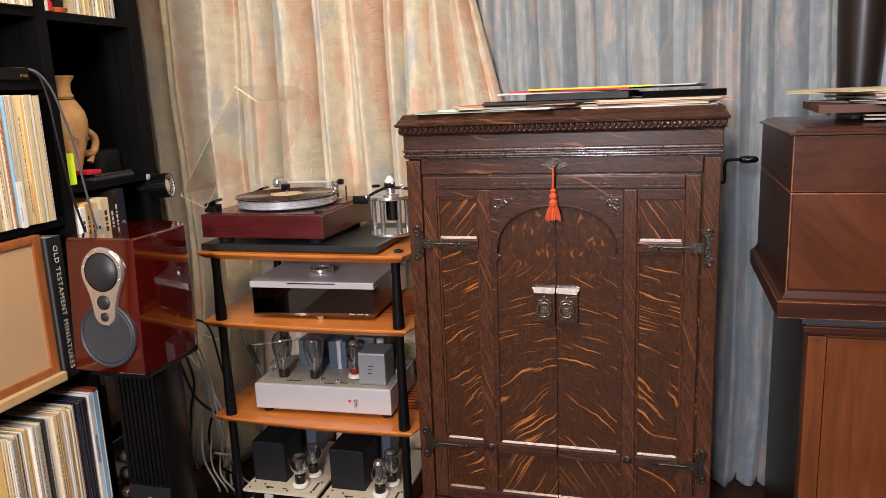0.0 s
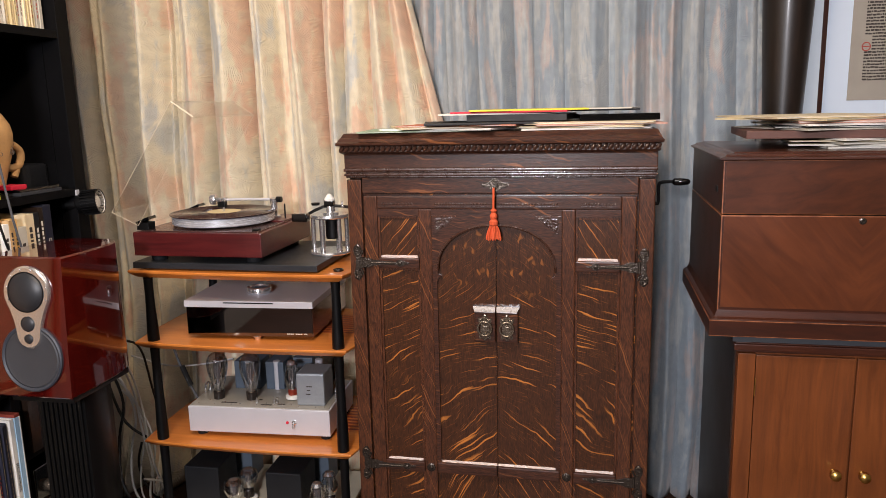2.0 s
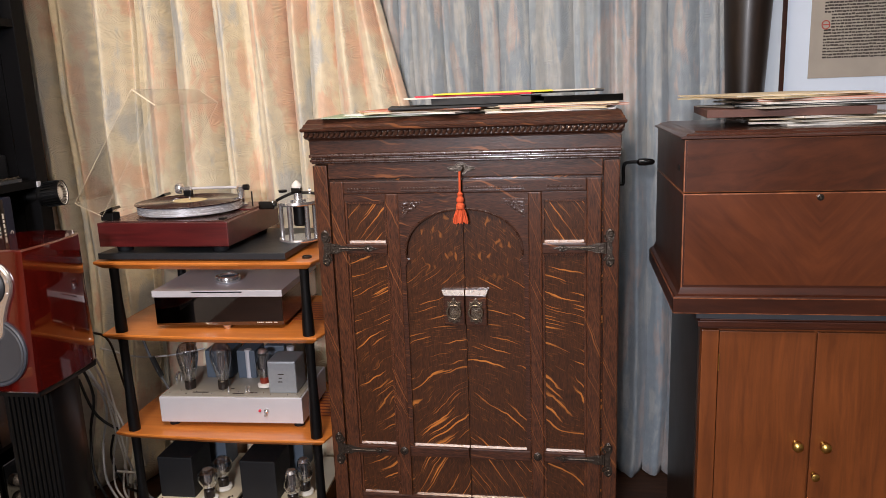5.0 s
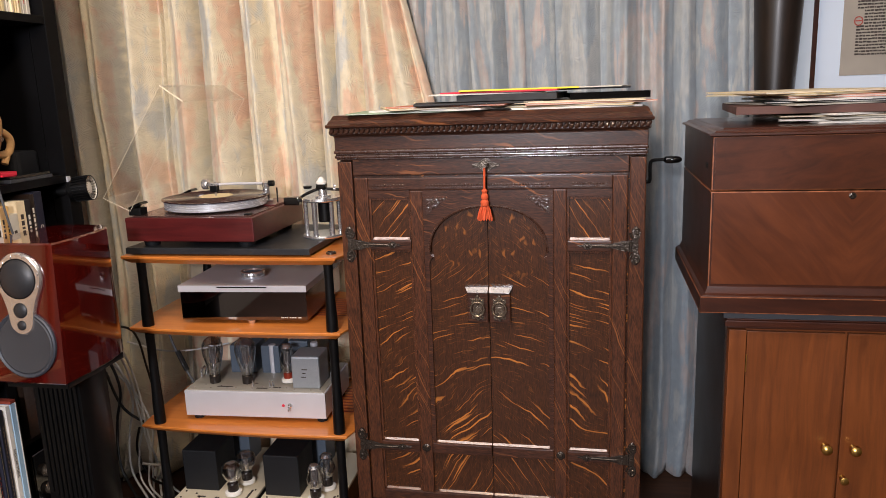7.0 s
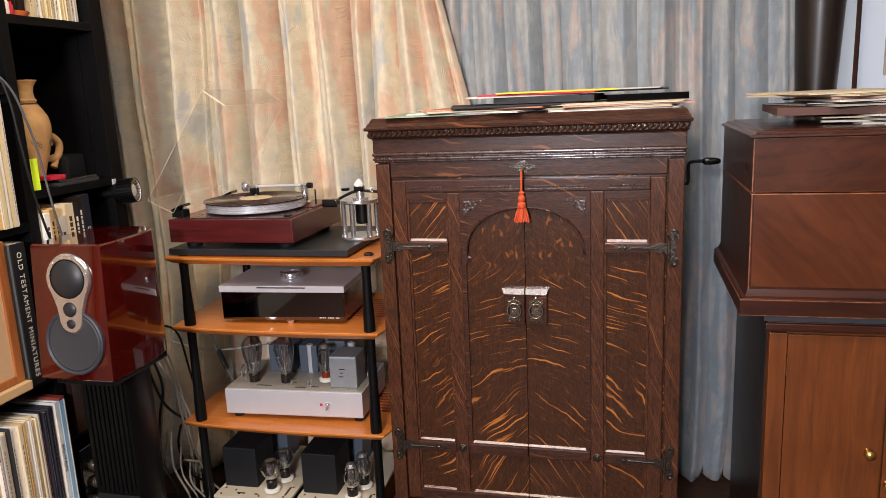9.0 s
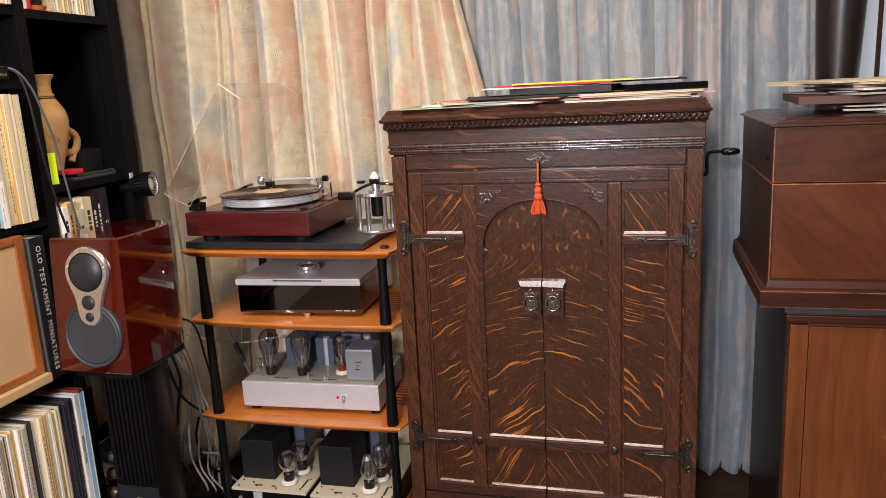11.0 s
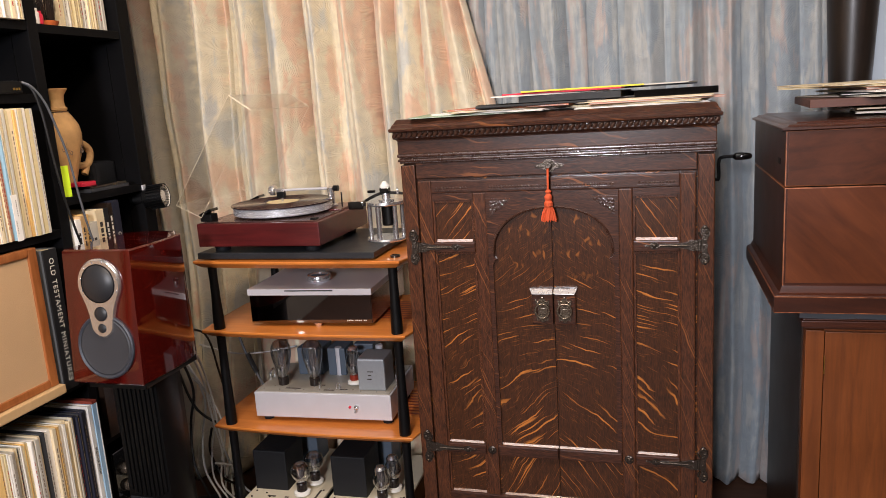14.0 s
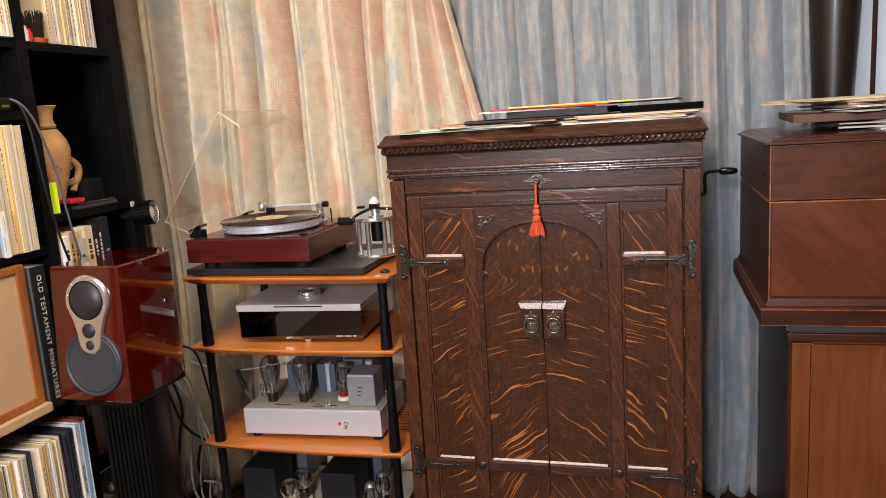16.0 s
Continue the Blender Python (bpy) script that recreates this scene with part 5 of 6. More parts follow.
def speaker_stand():
    s = thing("speaker_stand", "black column stand with a ribbed front", "speaker stand", (-0.806, 1.545, 0))
    out = [(-0.066, 0), (0.066, 0), (0.075, 0.02), (0.074, 0.07), (0.055, 0.12), (0.02, 0.145), (-0.02, 0.145), (-0.055, 0.12), (-0.074, 0.07), (-0.075, 0.02)]
    bm = bmesh.new()
    a = [bm.verts.new((x, y, 0.03)) for x, y in out]
    b = [bm.verts.new((x, y, 0.68)) for x, y in out]
    n = len(out)
    for i in range(n):
        bm.faces.new((a[i], a[(i + 1) % n], b[(i + 1) % n], b[i]))
    bm.faces.new(a[::-1])
    bm.faces.new(b)
    part("column", bm, black_metal, s)
    for i in range(9):
        x = -0.054 + 0.108 * i / 8
        dip = 0.03 * (1 - math.sqrt(max(0, 1 - (x / 0.06) ** 2)))
        part("rib", boxed(x - 0.0045, x + 0.0045, -0.006, 0.001, 0.35 + dip, 0.678, 0.002), black_metal, s)
    part("lower_panel", boxed(-0.064, 0.064, -0.003, 0.001, 0.03, 0.345, 0.001), slab_black, s)
    bm = bmesh.new()
    tube(bm, [(0.012 * math.sin(t), -0.004, 0.3 + 0.012 * math.cos(t)) for t in [2 * math.pi * i / 14 for i in range(15)]], 0.0012, 5)
    tube(bm, [(-0.008, -0.004, 0.295), (0, -0.004, 0.305), (0.008, -0.004, 0.295)], 0.0012, 5)
    part("badge", bm, ink_white, s, "small round pale badge")
    part("top_plate", boxed(-0.085, 0.085, -0.06, 0.16, 0.68, 0.699, 0.003), black_metal, s)
    part("base_plate", boxed(-0.14, 0.14, -0.09, 0.22, 0.008, 0.03, 0.003), black_gloss, s)
    for x in (-0.12, 0.12):
        for y in (-0.07, 0.2):
            part("spike", turned([(0.001, 0), (0.008, 0.008)], 10, pose(x, y, 0)), chrome, s)


speaker_stand()


# ---- bookcase ----
def bookcase():
    b = thing("bookcase", "tall black bookcase filled with records and books", "bookcase", (-1.0, 1.2, 0))
    X = 0.34
    for y0, y1 in ((-0.03, 0.0), (0.393, 0.426), (0.736, 0.785)):
        part("upright", boxed(-X, 0, y0, y1, 0, 2.2, 0.0015), black_shelf, b)
    for z in (0.25, 0.64, 1.05, 1.40, 1.577, 2.0, 2.18):
        part("shelf", boxed(-X + 0.01, -0.002, 0.0, 0.393, z, z + 0.022, 0.001), black_shelf, b)
    for z in (0.20, 0.44, 0.78, 1.128, 1.574, 2.0, 2.18):
        part("shelf", boxed(-X + 0.01, -0.002, 0.426, 0.736, z, z + 0.022, 0.001), black_shelf, b)
    part("back_panel", boxed(-X, -X + 0.01, 0.0, 0.393, 0.03, 2.18), black_shelf, b)
    part("back_panel", boxed(-X, -X + 0.01, 0.426, 0.736, 0.03, 2.18), black_shelf, b)
    for y in (0.733, 0.39):
        part("groove", boxed(-0.055, -0.0535, y + 0.0015, y + 0.0036, 0.05, 2.15), black_gloss, b)


bookcase()

def record_row(y0, y1, z0, seed, front=-0.985, tall=0.312, tints=None, lean=0.0):
    """Sleeved records standing side by side, spines to the room."""
    rnd = random.Random(seed)
    y = y0
    k = 0
    while y < y1 - 0.003:
        w = min(rnd.choice((0.0035, 0.004, 0.0055, 0.008, 0.012)), y1 - y)
        mat = sleeves[tints[k % len(tints)]] if tints else rnd.choice(sleeves)
        h, d = tall + rnd.uniform(-0.004, 0.004), rnd.uniform(-0.008, 0.004)
        r = thing("record_sleeve", "worn cardboard record sleeve standing in the bookcase", "record", (front + d, y + w / 2, z0), 0, "records in the bookcase")
        part("cover", boxed(-0.312, 0, -w / 2 + 0.0003, w / 2 - 0.0003, 0, h, min(0.0008, w / 5)), mat, r)
        if w > 0.005 and k % 2 == 0:
            bm = bmesh.new()
            z = 0.03
            while z < h - 0.05:
                step = rnd.uniform(0.004, 0.012)
                box(bm, 0, 0.0003, -w * 0.12, w * 0.12, z, z + step)
                z += step + rnd.uniform(0.002, 0.006)
            part("spine_lettering", bm, rnd.choice((ink_faint, ink_red, ink_faint)), r)
        y += w
        k += 1


record_row(1.34, 1.548, 1.0722, 21, tints=[0, 5, 0, 11, 3, 5, 0, 2, 0, 5, 3, 1, 0, 6, 6, 7, 5, 8, 0, 3])
record_row(1.33, 1.575, 1.5995, 22, tints=[0, 2, 8, 0, 5, 3])
record_row(1.27, 1.50, 0.2725, 23, front=-0.975, tints=[11, 0, 5, 8, 2, 3, 0, 0, 4, 3, 2, 0, 5])
record_row(1.50, 1.545, 0.2725, 24, front=-0.972, tints=[10, 10, 5, 4, 10, 5])
record_row(1.74, 1.93, 1.5965, 25, front=-1.03, tints=[0, 0, 5, 3, 3, 3, 2, 0, 8, 5])


def book(at, thick, height, depth, mat, label, text="", size=0.02, tint=None, rz=0.0, bars=True, tilt=0.0, category="book", shade=None):
    """A bound book on end: two boards, a spine towards +x and the page block."""
    b = thing("book", label, category, at, rz)
    b.matrix_world = pose(*at, tilt, 0, rz)
    t = thick / 2
    part("cover", boxed(-depth, -0.004, -t, -t + 0.0025, 0, height, 0.0006), shade or mat, b)
    part("cover", boxed(-depth, -0.004, t - 0.0025, t, 0, height, 0.0006), shade or mat, b)
    part("spine", boxed(-0.004, 0, -t, t, 0, height, 0.001), mat, b)
    part("page_block", boxed(-depth + 0.006, -0.004, -t + 0.0025, t - 0.0025, 0.004, height - 0.004), sleeves[0], b, "cream page block")
    if text:
        lettering(text, size, tint or ink_white, b, pose(0.0006, 0, height / 2, 0, 90, 0), spacing=1.2)
    elif bars:
        bm = bmesh.new()
        rnd = random.Random(int(height * 1e4) + int(at[1] * 1e4))
        z = height * 0.3
        while z < height * 0.85:
            step = rnd.uniform(0.004, 0.014)
            box(bm, 0, 0.0005, -t * 0.35, t * 0.35, z, z + step)
            z += step + 0.004
        part("spine_lettering", bm, tint or ink, b)
    return b


blue_cover, grey_cover, red_cap = paper("blue_cover", 15, 19, 36), paper("grey_cover", 84, 86, 88), paper("red_cap", 140, 58, 44)
black_cover = paper("black_cover", 22, 22, 24)
pale_blue = paper("pale_blue", 168, 202, 226)
book((-0.972, 1.513, 0.6625), 0.046, 0.372, 0.27, black_cover, "thick black art book standing on the shelf", "OLD TESTAMENT MINIATURES", 0.0205, ink_white, shade=grey_cover)
book((-0.968, 1.5535, 0.2725), 0.014, 0.322, 0.31, sleeves[8], "white boxed record set with printed spine", "SECULAR MUSIC", 0.0095, ink, category="record box")
pb = thing("record_box", "pale blue record box beside the white one", "record box", (-0.966, 1.5705, 0.2725))
part("case", boxed(-0.31, 0, -0.009, 0.009, 0, 0.322, 0.001), pale_blue, pb)
part("end_cap", boxed(-0.31, 0.0005, -0.0094, 0.0094, 0.3225, 0.331, 0.001), red_cap, pb, "rust red end")
part("edge", boxed(-0.31, 0.0008, 0.0061, 0.0096, 0, 0.3222, 0.0005), sleeves[8], pb)

slip = thing("paper_slip", "white paper slip with inked notes tucked against the records", "paper slip", (-0.9735, 1.436, 1.0722), 0)
part("sheet", boxed(-0.0008, 0.0008, -0.0085, 0.0085, 0, 0.112, 0.0002), sleeves[8], slip)
bm = bmesh.new()
rnd = random.Random(12)
for col, lo, hi in ((0.003, 0.06, 0.098), (-0.004, 0.018, 0.05)):
    h = lo
    while h < hi:
        box(bm, 0.0008, 0.0011, col - 0.001, col + 0.001, h, h + 0.003)
        h += rnd.uniform(0.004, 0.007)
part("note", bm, ink_faint, slip)

# books under the vase shelf
yb = 1.635
for thick, hh, mat, txt, tint, lab in ((0.02, 0.285, sleeves[8], "", ink, "slim white booklet leaning among books"), (0.016, 0.293, sleeves[1], "", ink, "tan paperback with worn edges"),
                                       (0.014, 0.295, sleeves[11], "", ink, "ochre paperback with worn edges"), (0.03, 0.27, sleeves[3], "", ink, "grey boxed volume with inked spine"),
                                       (0.03, 0.3, sleeves[0], "", ink, "cream book with brushed characters on spine"), (0.02, 0.3, black_cover, "", ink_white, "black book with white spine lettering"),
                                       (0.017, 0.312, dark_grain, "", ink_white, "patterned red and black book"), (0.03, 0.316, blue_cover, "Oriental Carpets", ink_white, "dark blue book about oriental carpets")):
    book((-0.99, yb + thick / 2, 0.8023), thick - 0.001, hh, 0.2, mat, lab, txt, 0.016, tint)
    yb += thick
for i in range(3):
    th = (0.036, 0.03, 0.02)[i]
    book((-0.985, 1.632 + (0, 0.036, 0.066)[i] + th / 2, 0.4623), th - 0.001, 0.19, 0.16, (dark_grain, black_cover, sleeves[5])[i],
         ("dark brown bound volume on lower shelf", "black bound volume on lower shelf", "cream volume with black spine lettering")[i])

# the framed cork board leaning on its ledge
cb = thing("cork_board", "cork notice board in a light wooden frame", "notice board", (-0.985, 1.3, 0.6625))
part("cork", boxed(-0.006, 0.002, -0.12, 0.152, 0.045, 0.365), cork, cb)
for y0, y1, z0, z1 in ((0.152, 0.178, 0.025, 0.385), (-0.14, -0.12, 0.025, 0.385)):
    part("frame_bar", boxed(-0.012, 0.008, y0, y1, z0, z1, 0.003), frame_wood, cb)
for z0, z1 in ((0.025, 0.045), (0.365, 0.385)):
    part("frame_bar", boxed(-0.012, 0.008, -0.12, 0.152, z0, z1, 0.003), frame_wood, cb)
part("ledge", boxed(-0.02, 0.022, -0.14, 0.184, 0.0, 0.024, 0.003), sleeves[1], cb, "pale wooden ledge")


def vase():
    v = thing("clay_jug", "sandy clay jug with a looped handle", "jug", (-1.1, 1.758, 1.1503))
    prof = [(0, 0.002), (0.014, 0), (0.018, 0.02), (0.029, 0.06), (0.041, 0.10), (0.0495, 0.14), (0.051, 0.165), (0.046, 0.19), (0.032, 0.214), (0.0215, 0.228), (0.018, 0.255),
            (0.021, 0.272), (0.031, 0.287), (0.030, 0.289), (0.018, 0.276), (0.015, 0.25), (0, 0.245)]
    part("body", turned(prof, 40), clay, v)
    part("neck_ring", turned([(0.0205, 0.228), (0.0245, 0.231), (0.0245, 0.236), (0.0205, 0.239)], 30), clay, v)
    part("handle", tubed([(0.0, 0.04, 0.136), (0.0, 0.066, 0.134), (0.0, 0.092, 0.116), (0.0, 0.095, 0.093), (0.0, 0.075, 0.07), (0, 0.024, 0.074)], 0.0105, 12), clay, v, "twisted clay handle")
    part("foot", tubed([(0.0, 0.078, 0.078), (0.0, 0.07, 0.058), (0.0, 0.062, 0.044)], 0.010, 10), clay, v)
    part("wire_collar", turned([(0.0235, 0.222), (0.026, 0.2235), (0.026, 0.2255), (0.0235, 0.227)], 30), bronze, v, "thin dark metal wire round the neck")
    bm = bmesh.new()
    rnd = random.Random(3)
    for i in range(22):
        a, z = rnd.uniform(-1.2, 1.2), rnd.uniform(0.11, 0.165)
        r = 0.0455
        tube(bm, [(r * math.cos(a) + 0.001, r * math.sin(a) + 0.005 * math.sin(t), z + 0.005 * math.cos(t)) for t in (0, 1.3, 2.6, 3.9, 5.2)], 0.0009, 4)
    part("incised_pattern", bm, ink_faint, v)
    return v


vase()
cd = thing("disc_case", "stack of clear plastic disc cases", "disc case", (-1.06, 1.81, 1.1503))
part("case", boxed(-0.06, 0.055, -0.085, 0.075, 0, 0.009, 0.001), cone_grey, cd)
part("case", boxed(-0.058, 0.052, -0.082, 0.07, 0.0095, 0.017, 0.001), black_gloss, cd)
mk = thing("marker_box", "small red plastic box on the shelf", "box", (-1.05, 1.735, 1.1675))
part("lid", boxed(-0.02, 0.03, -0.02, 0.035, 0, 0.012, 0.002), red_plastic, mk)
nt_ = thing("note_pad", "lime green note pad leaning upright", "note pad", (-1.012, 1.642, 1.1503), -25)
part("pad", boxed(-0.004, 0.004, -0.015, 0.015, 0, 0.083, 0.001), lime, nt_)
bx = thing("camera_case", "rounded black case behind the jug", "case", (-1.14, 1.905, 1.1503))
part("body", boxed(-0.04, 0.06, -0.06, 0.028, 0, 0.075, 0.012), black_matt, bx)

# small things on the upper shelf
for y, mat, h, lab in ((1.642, sleeves[8], 0.04, "small clear jar with a red label"), (1.655, red_plastic, 0.034, "small red tin on the shelf")):
    j = thing("jar", lab, "jar", (-1.02, y, 1.5963))
    part("glass", turned([(0, 0), (0.011, 0), (0.012, 0.003), (0.012, h * 0.7), (0.009, h * 0.8), (0.009, h), (0, h)], 18), mat, j)
    part("cap", turned([(0.010, h), (0.010, h + 0.01), (0, h + 0.01)], 18), black_metal, j)
tb = thing("brush_pot", "dark bristle brush standing in an orange dish", "brush", (-1.04, 1.695, 1.5963))
part("dish", turned([(0, 0), (0.03, 0), (0.036, 0.012), (0.033, 0.013), (0.028, 0.004), (0, 0.004)], 28), paper("dish_orange", 190, 96, 44), tb, "orange clay dish")
bm = bmesh.new()
rnd = random.Random(5)
for i in range(160):
    a, r = rnd.uniform(0, 6.28), 0.026 * math.sqrt(rnd.random())
    tube(bm, [(r * math.cos(a), r * math.sin(a), 0.004), (r * 1.1 * math.cos(a), r * 1.1 * math.sin(a), 0.05), (r * 1.3 * math.cos(a), r * 1.3 * math.sin(a), rnd.uniform(0.07, 0.085))], 0.0009, 3)
part("bristle_tuft", bm, dark_grain, tb)

# black tuner and headphone box above the records
tn = thing("tuner", "black hi-fi tuner on the bookcase shelf", "tuner", (-1.0, 1.36, 1.4222))
part("case", boxed(-0.25, 0.01, -0.1, 0.175, 0, 0.03, 0.003), black_metal, tn)
for y in (0.15, 0.158, 0.166):
    part("socket", boxed(0.01, 0.0115, y - 0.004, y + 0.0005, 0.008, 0.014), brass, tn)
am = thing("power_amplifier", "black amplifier with polished knobs on a low shelf", "amplifier", (-0.99, 1.69, 0.2223))
part("case", boxed(-0.3, 0, -0.06, 0.2, 0, 0.19, 0.003), black_gloss, am)
for y, z in ((-0.018, 0.118), (-0.014, 0.062), (-0.03, 0.01), (0.03, 0.09)):
    part("knob", turned([(0, 0), (0.017, 0), (0.017, 0.012), (0.0145, 0.018), (0.004, 0.019), (0, 0.017)], 24, pose(0, y, z + 0.01, 0, 90, 0)), pewter, am)


def clip_lamp():
    c = thing("clip_lamp", "black ribbed spot lamp clamped to the bookcase", "lamp", (-0.99, 1.965, 1.1))
    part("clamp", boxed(-0.1, -0.02, -0.012, 0.012, -0.014, 0.014, 0.004), black_metal, c)
    ax = pose(-0.05, -0.02, -0.002, 0, 84, 14)
    body = part("shade", turned([(0, 0), (0.018, 0), (0.02, 0.03), (0.03, 0.036), (0.034, 0.075), (0.037, 0.098), (0.0355, 0.098), (0.032, 0.07), (0.022, 0.045), (0, 0.045)], 36, ax), black_metal, c)
    for i in range(24):
        a = 2 * math.pi * i / 24
        part("fin", boxed(0.03, 0.0375, -0.0011, 0.0011, 0.05, 0.094, 0, ax @ pose(0, 0, 0, 0, 0, math.degrees(a))), black_metal, body)
    part("reflector", turned([(0.0345, 0.0965), (0.028, 0.078), (0.02, 0.066), (0, 0.063)], 36, ax), ceramic, c, "white louvred reflector")
    for i in range(20):
        a = 2 * math.pi * i / 20
        part("louvre", boxed(0.022, 0.0335, -0.0008, 0.0008, 0.08, 0.0955, 0, ax @ pose(0, 0, 0, 0, 0, math.degrees(a))), plate_silver, c)
    part("bulb", turned([(0.012, 0.066), (0.02, 0.08), (0.018, 0.09), (0, 0.094)], 24, ax), sleeves[8], c)
    part("bracket", boxed(-0.03, -0.008, -0.03, -0.015, 0.028, 0.045, 0.002), silver, c)


clip_lamp()


def cable(points, r, mat, label):
    return tagged(part("cable", tubed(points, r), mat), label, "cable", "cables")


cable([(-1.03, 1.52, 1.452), (-0.985, 1.545, 1.445), (-0.972, 1.575, 1.405), (-0.97, 1.60, 1.34), (-0.97, 1.625, 1.26), (-0.97, 1.64, 1.16), (-0.972, 1.66, 1.06), (-0.98, 1.69, 0.98)], 0.003, cable_grey, "grey cable hanging down the bookcase front")
cable([(-1.03, 1.525, 1.45), (-0.985, 1.55, 1.44), (-0.975, 1.565, 1.38), (-0.973, 1.575, 1.28), (-0.973, 1.592, 1.16), (-0.972, 1.62, 1.04), (-0.98, 1.66, 0.96)], 0.0032, cable_black, "dark cable hanging down the bookcase front")
cable([(-0.83, 1.725, 0.76), (-0.85, 1.79, 0.735), (-0.88, 1.98, 0.66), (-0.9, 2.06, 0.5), (-0.9, 2.1, 0.3), (-0.93, 2.12, 0.12), (-0.88, 2.1, 0.012)], 0.0035, cable_black, "black loudspeaker cable running down")
cable([(-0.82, 1.725, 0.745), (-0.86, 1.81, 0.71), (-0.91, 1.96, 0.6), (-0.915, 2.02, 0.45), (-0.9, 2.03, 0.25), (-0.86, 2.05, 0.1), (-0.8, 2.1, 0.012)], 0.0034, cable_white, "pale grey cable hanging behind the loudspeaker")
cable([(-0.81, 1.725, 0.73), (-0.87, 1.85, 0.69), (-0.925, 2.0, 0.5), (-0.93, 2.03, 0.36), (-0.92, 2.05, 0.2), (-0.95, 2.08, 0.012)], 0.0036, cable_white, "pale grey cable hanging behind the loudspeaker")
cable([(-0.99, 2.1, 0.58), (-0.9, 2.15, 0.535), (-0.8, 2.18, 0.53), (-0.68, 2.2, 0.55)], 0.003, cable_white, "pale thin cable slung to the rack")
cable([(-1.1, 2.12, 0.46), (-0.99, 2.04, 0.37), (-0.88, 2.05, 0.31), (-0.78, 2.1, 0.3), (-0.68, 2.12, 0.34)], 0.0045, cable_black, "black cable slung to the rack")
cable([(-0.775, 2.0, 0.67), (-0.77, 2.02, 0.6), (-0.745, 2.02, 0.54), (-0.72, 2.04, 0.46), (-0.70, 2.06, 0.40)], 0.004, cable_grey, "grey signal cable behind the rack post")
cable([(-0.76, 2.02, 0.585), (-0.752, 2.022, 0.56), (-0.738, 2.026, 0.52)], 0.008, cable_black, "black cable sleeve behind the rack post")
cable([(-0.95, 2.05, 0.3), (-0.99, 2.08, 0.2), (-0.93, 2.05, 0.12), (-0.9, 2.1, 0.06), (-0.97, 2.08, 0.012)], 0.004, cable_black, "tangled black mains cable on the floor")
cable([(-0.92, 2.0, 0.2), (-0.87, 2.06, 0.16), (-0.93, 2.1, 0.1), (-0.85, 2.0, 0.05), (-0.8, 2.1, 0.012)], 0.004, cable_white, "tangled white cable on the floor")

st = thing("power_strip", "black mains block with pale plugs on the floor", "power strip", (-0.93, 1.98, 0.0), 20)
part("case", boxed(-0.09, 0.09, -0.04, 0.05, 0, 0.07, 0.006), black_metal, st)
for i in range(3):
    part("plug", boxed(-0.07 + i * 0.05, -0.035 + i * 0.05, -0.06, -0.04, 0.02, 0.05, 0.004), (cable_white, black_matt, cable_white)[i], st)
    part("vent", boxed(-0.08, 0.08, -0.042, -0.04, 0.008 + 0.008 * i, 0.011 + 0.008 * i), cone_grey, st)
wb = thing("wooden_block", "small pale wooden block on the floor", "block", (-0.80, 1.93, 0.0), 12)
part("block", boxed(-0.04, 0.035, -0.05, 0.05, 0, 0.05, 0.003), floor_wood, wb)
pg = thing("power_adapter", "dark plastic adapter on the floor beside the cabinet", "adapter", (0.70, 2.2, 0.0), 15)
part("case", boxed(-0.05, 0.05, -0.04, 0.04, 0, 0.035, 0.01), black_gloss, pg)


# slack loops of pale and dark flex behind the loudspeaker stand
for i, (dx, dz, r, mat, lab) in enumerate(((0.0, 0.0, 0.0036, cable_white, "pale grey cable looping down behind the stand"), (0.03, -0.05, 0.003, cable_white, "pale grey cable looping down behind the stand"),
                                           (-0.04, 0.04, 0.0045, cable_black, "black cable looping down behind the stand"), (0.06, -0.1, 0.0034, cable_white, "white flex lying in a loose loop"))):
    cable([(-1.06 + dx, 2.05, 0.58 + dz), (-0.985 + dx, 2.03, 0.52 + dz), (-0.955 + dx, 2.04, 0.40 + dz), (-0.99 + dx, 2.05, 0.27 + dz), (-0.96 + dx, 2.0, 0.17 + dz * 0.5), (-0.9 + dx, 1.98, 0.075), (-0.98 + dx, 2.02, 0.014 + 0.006 * i)], r, mat, lab)


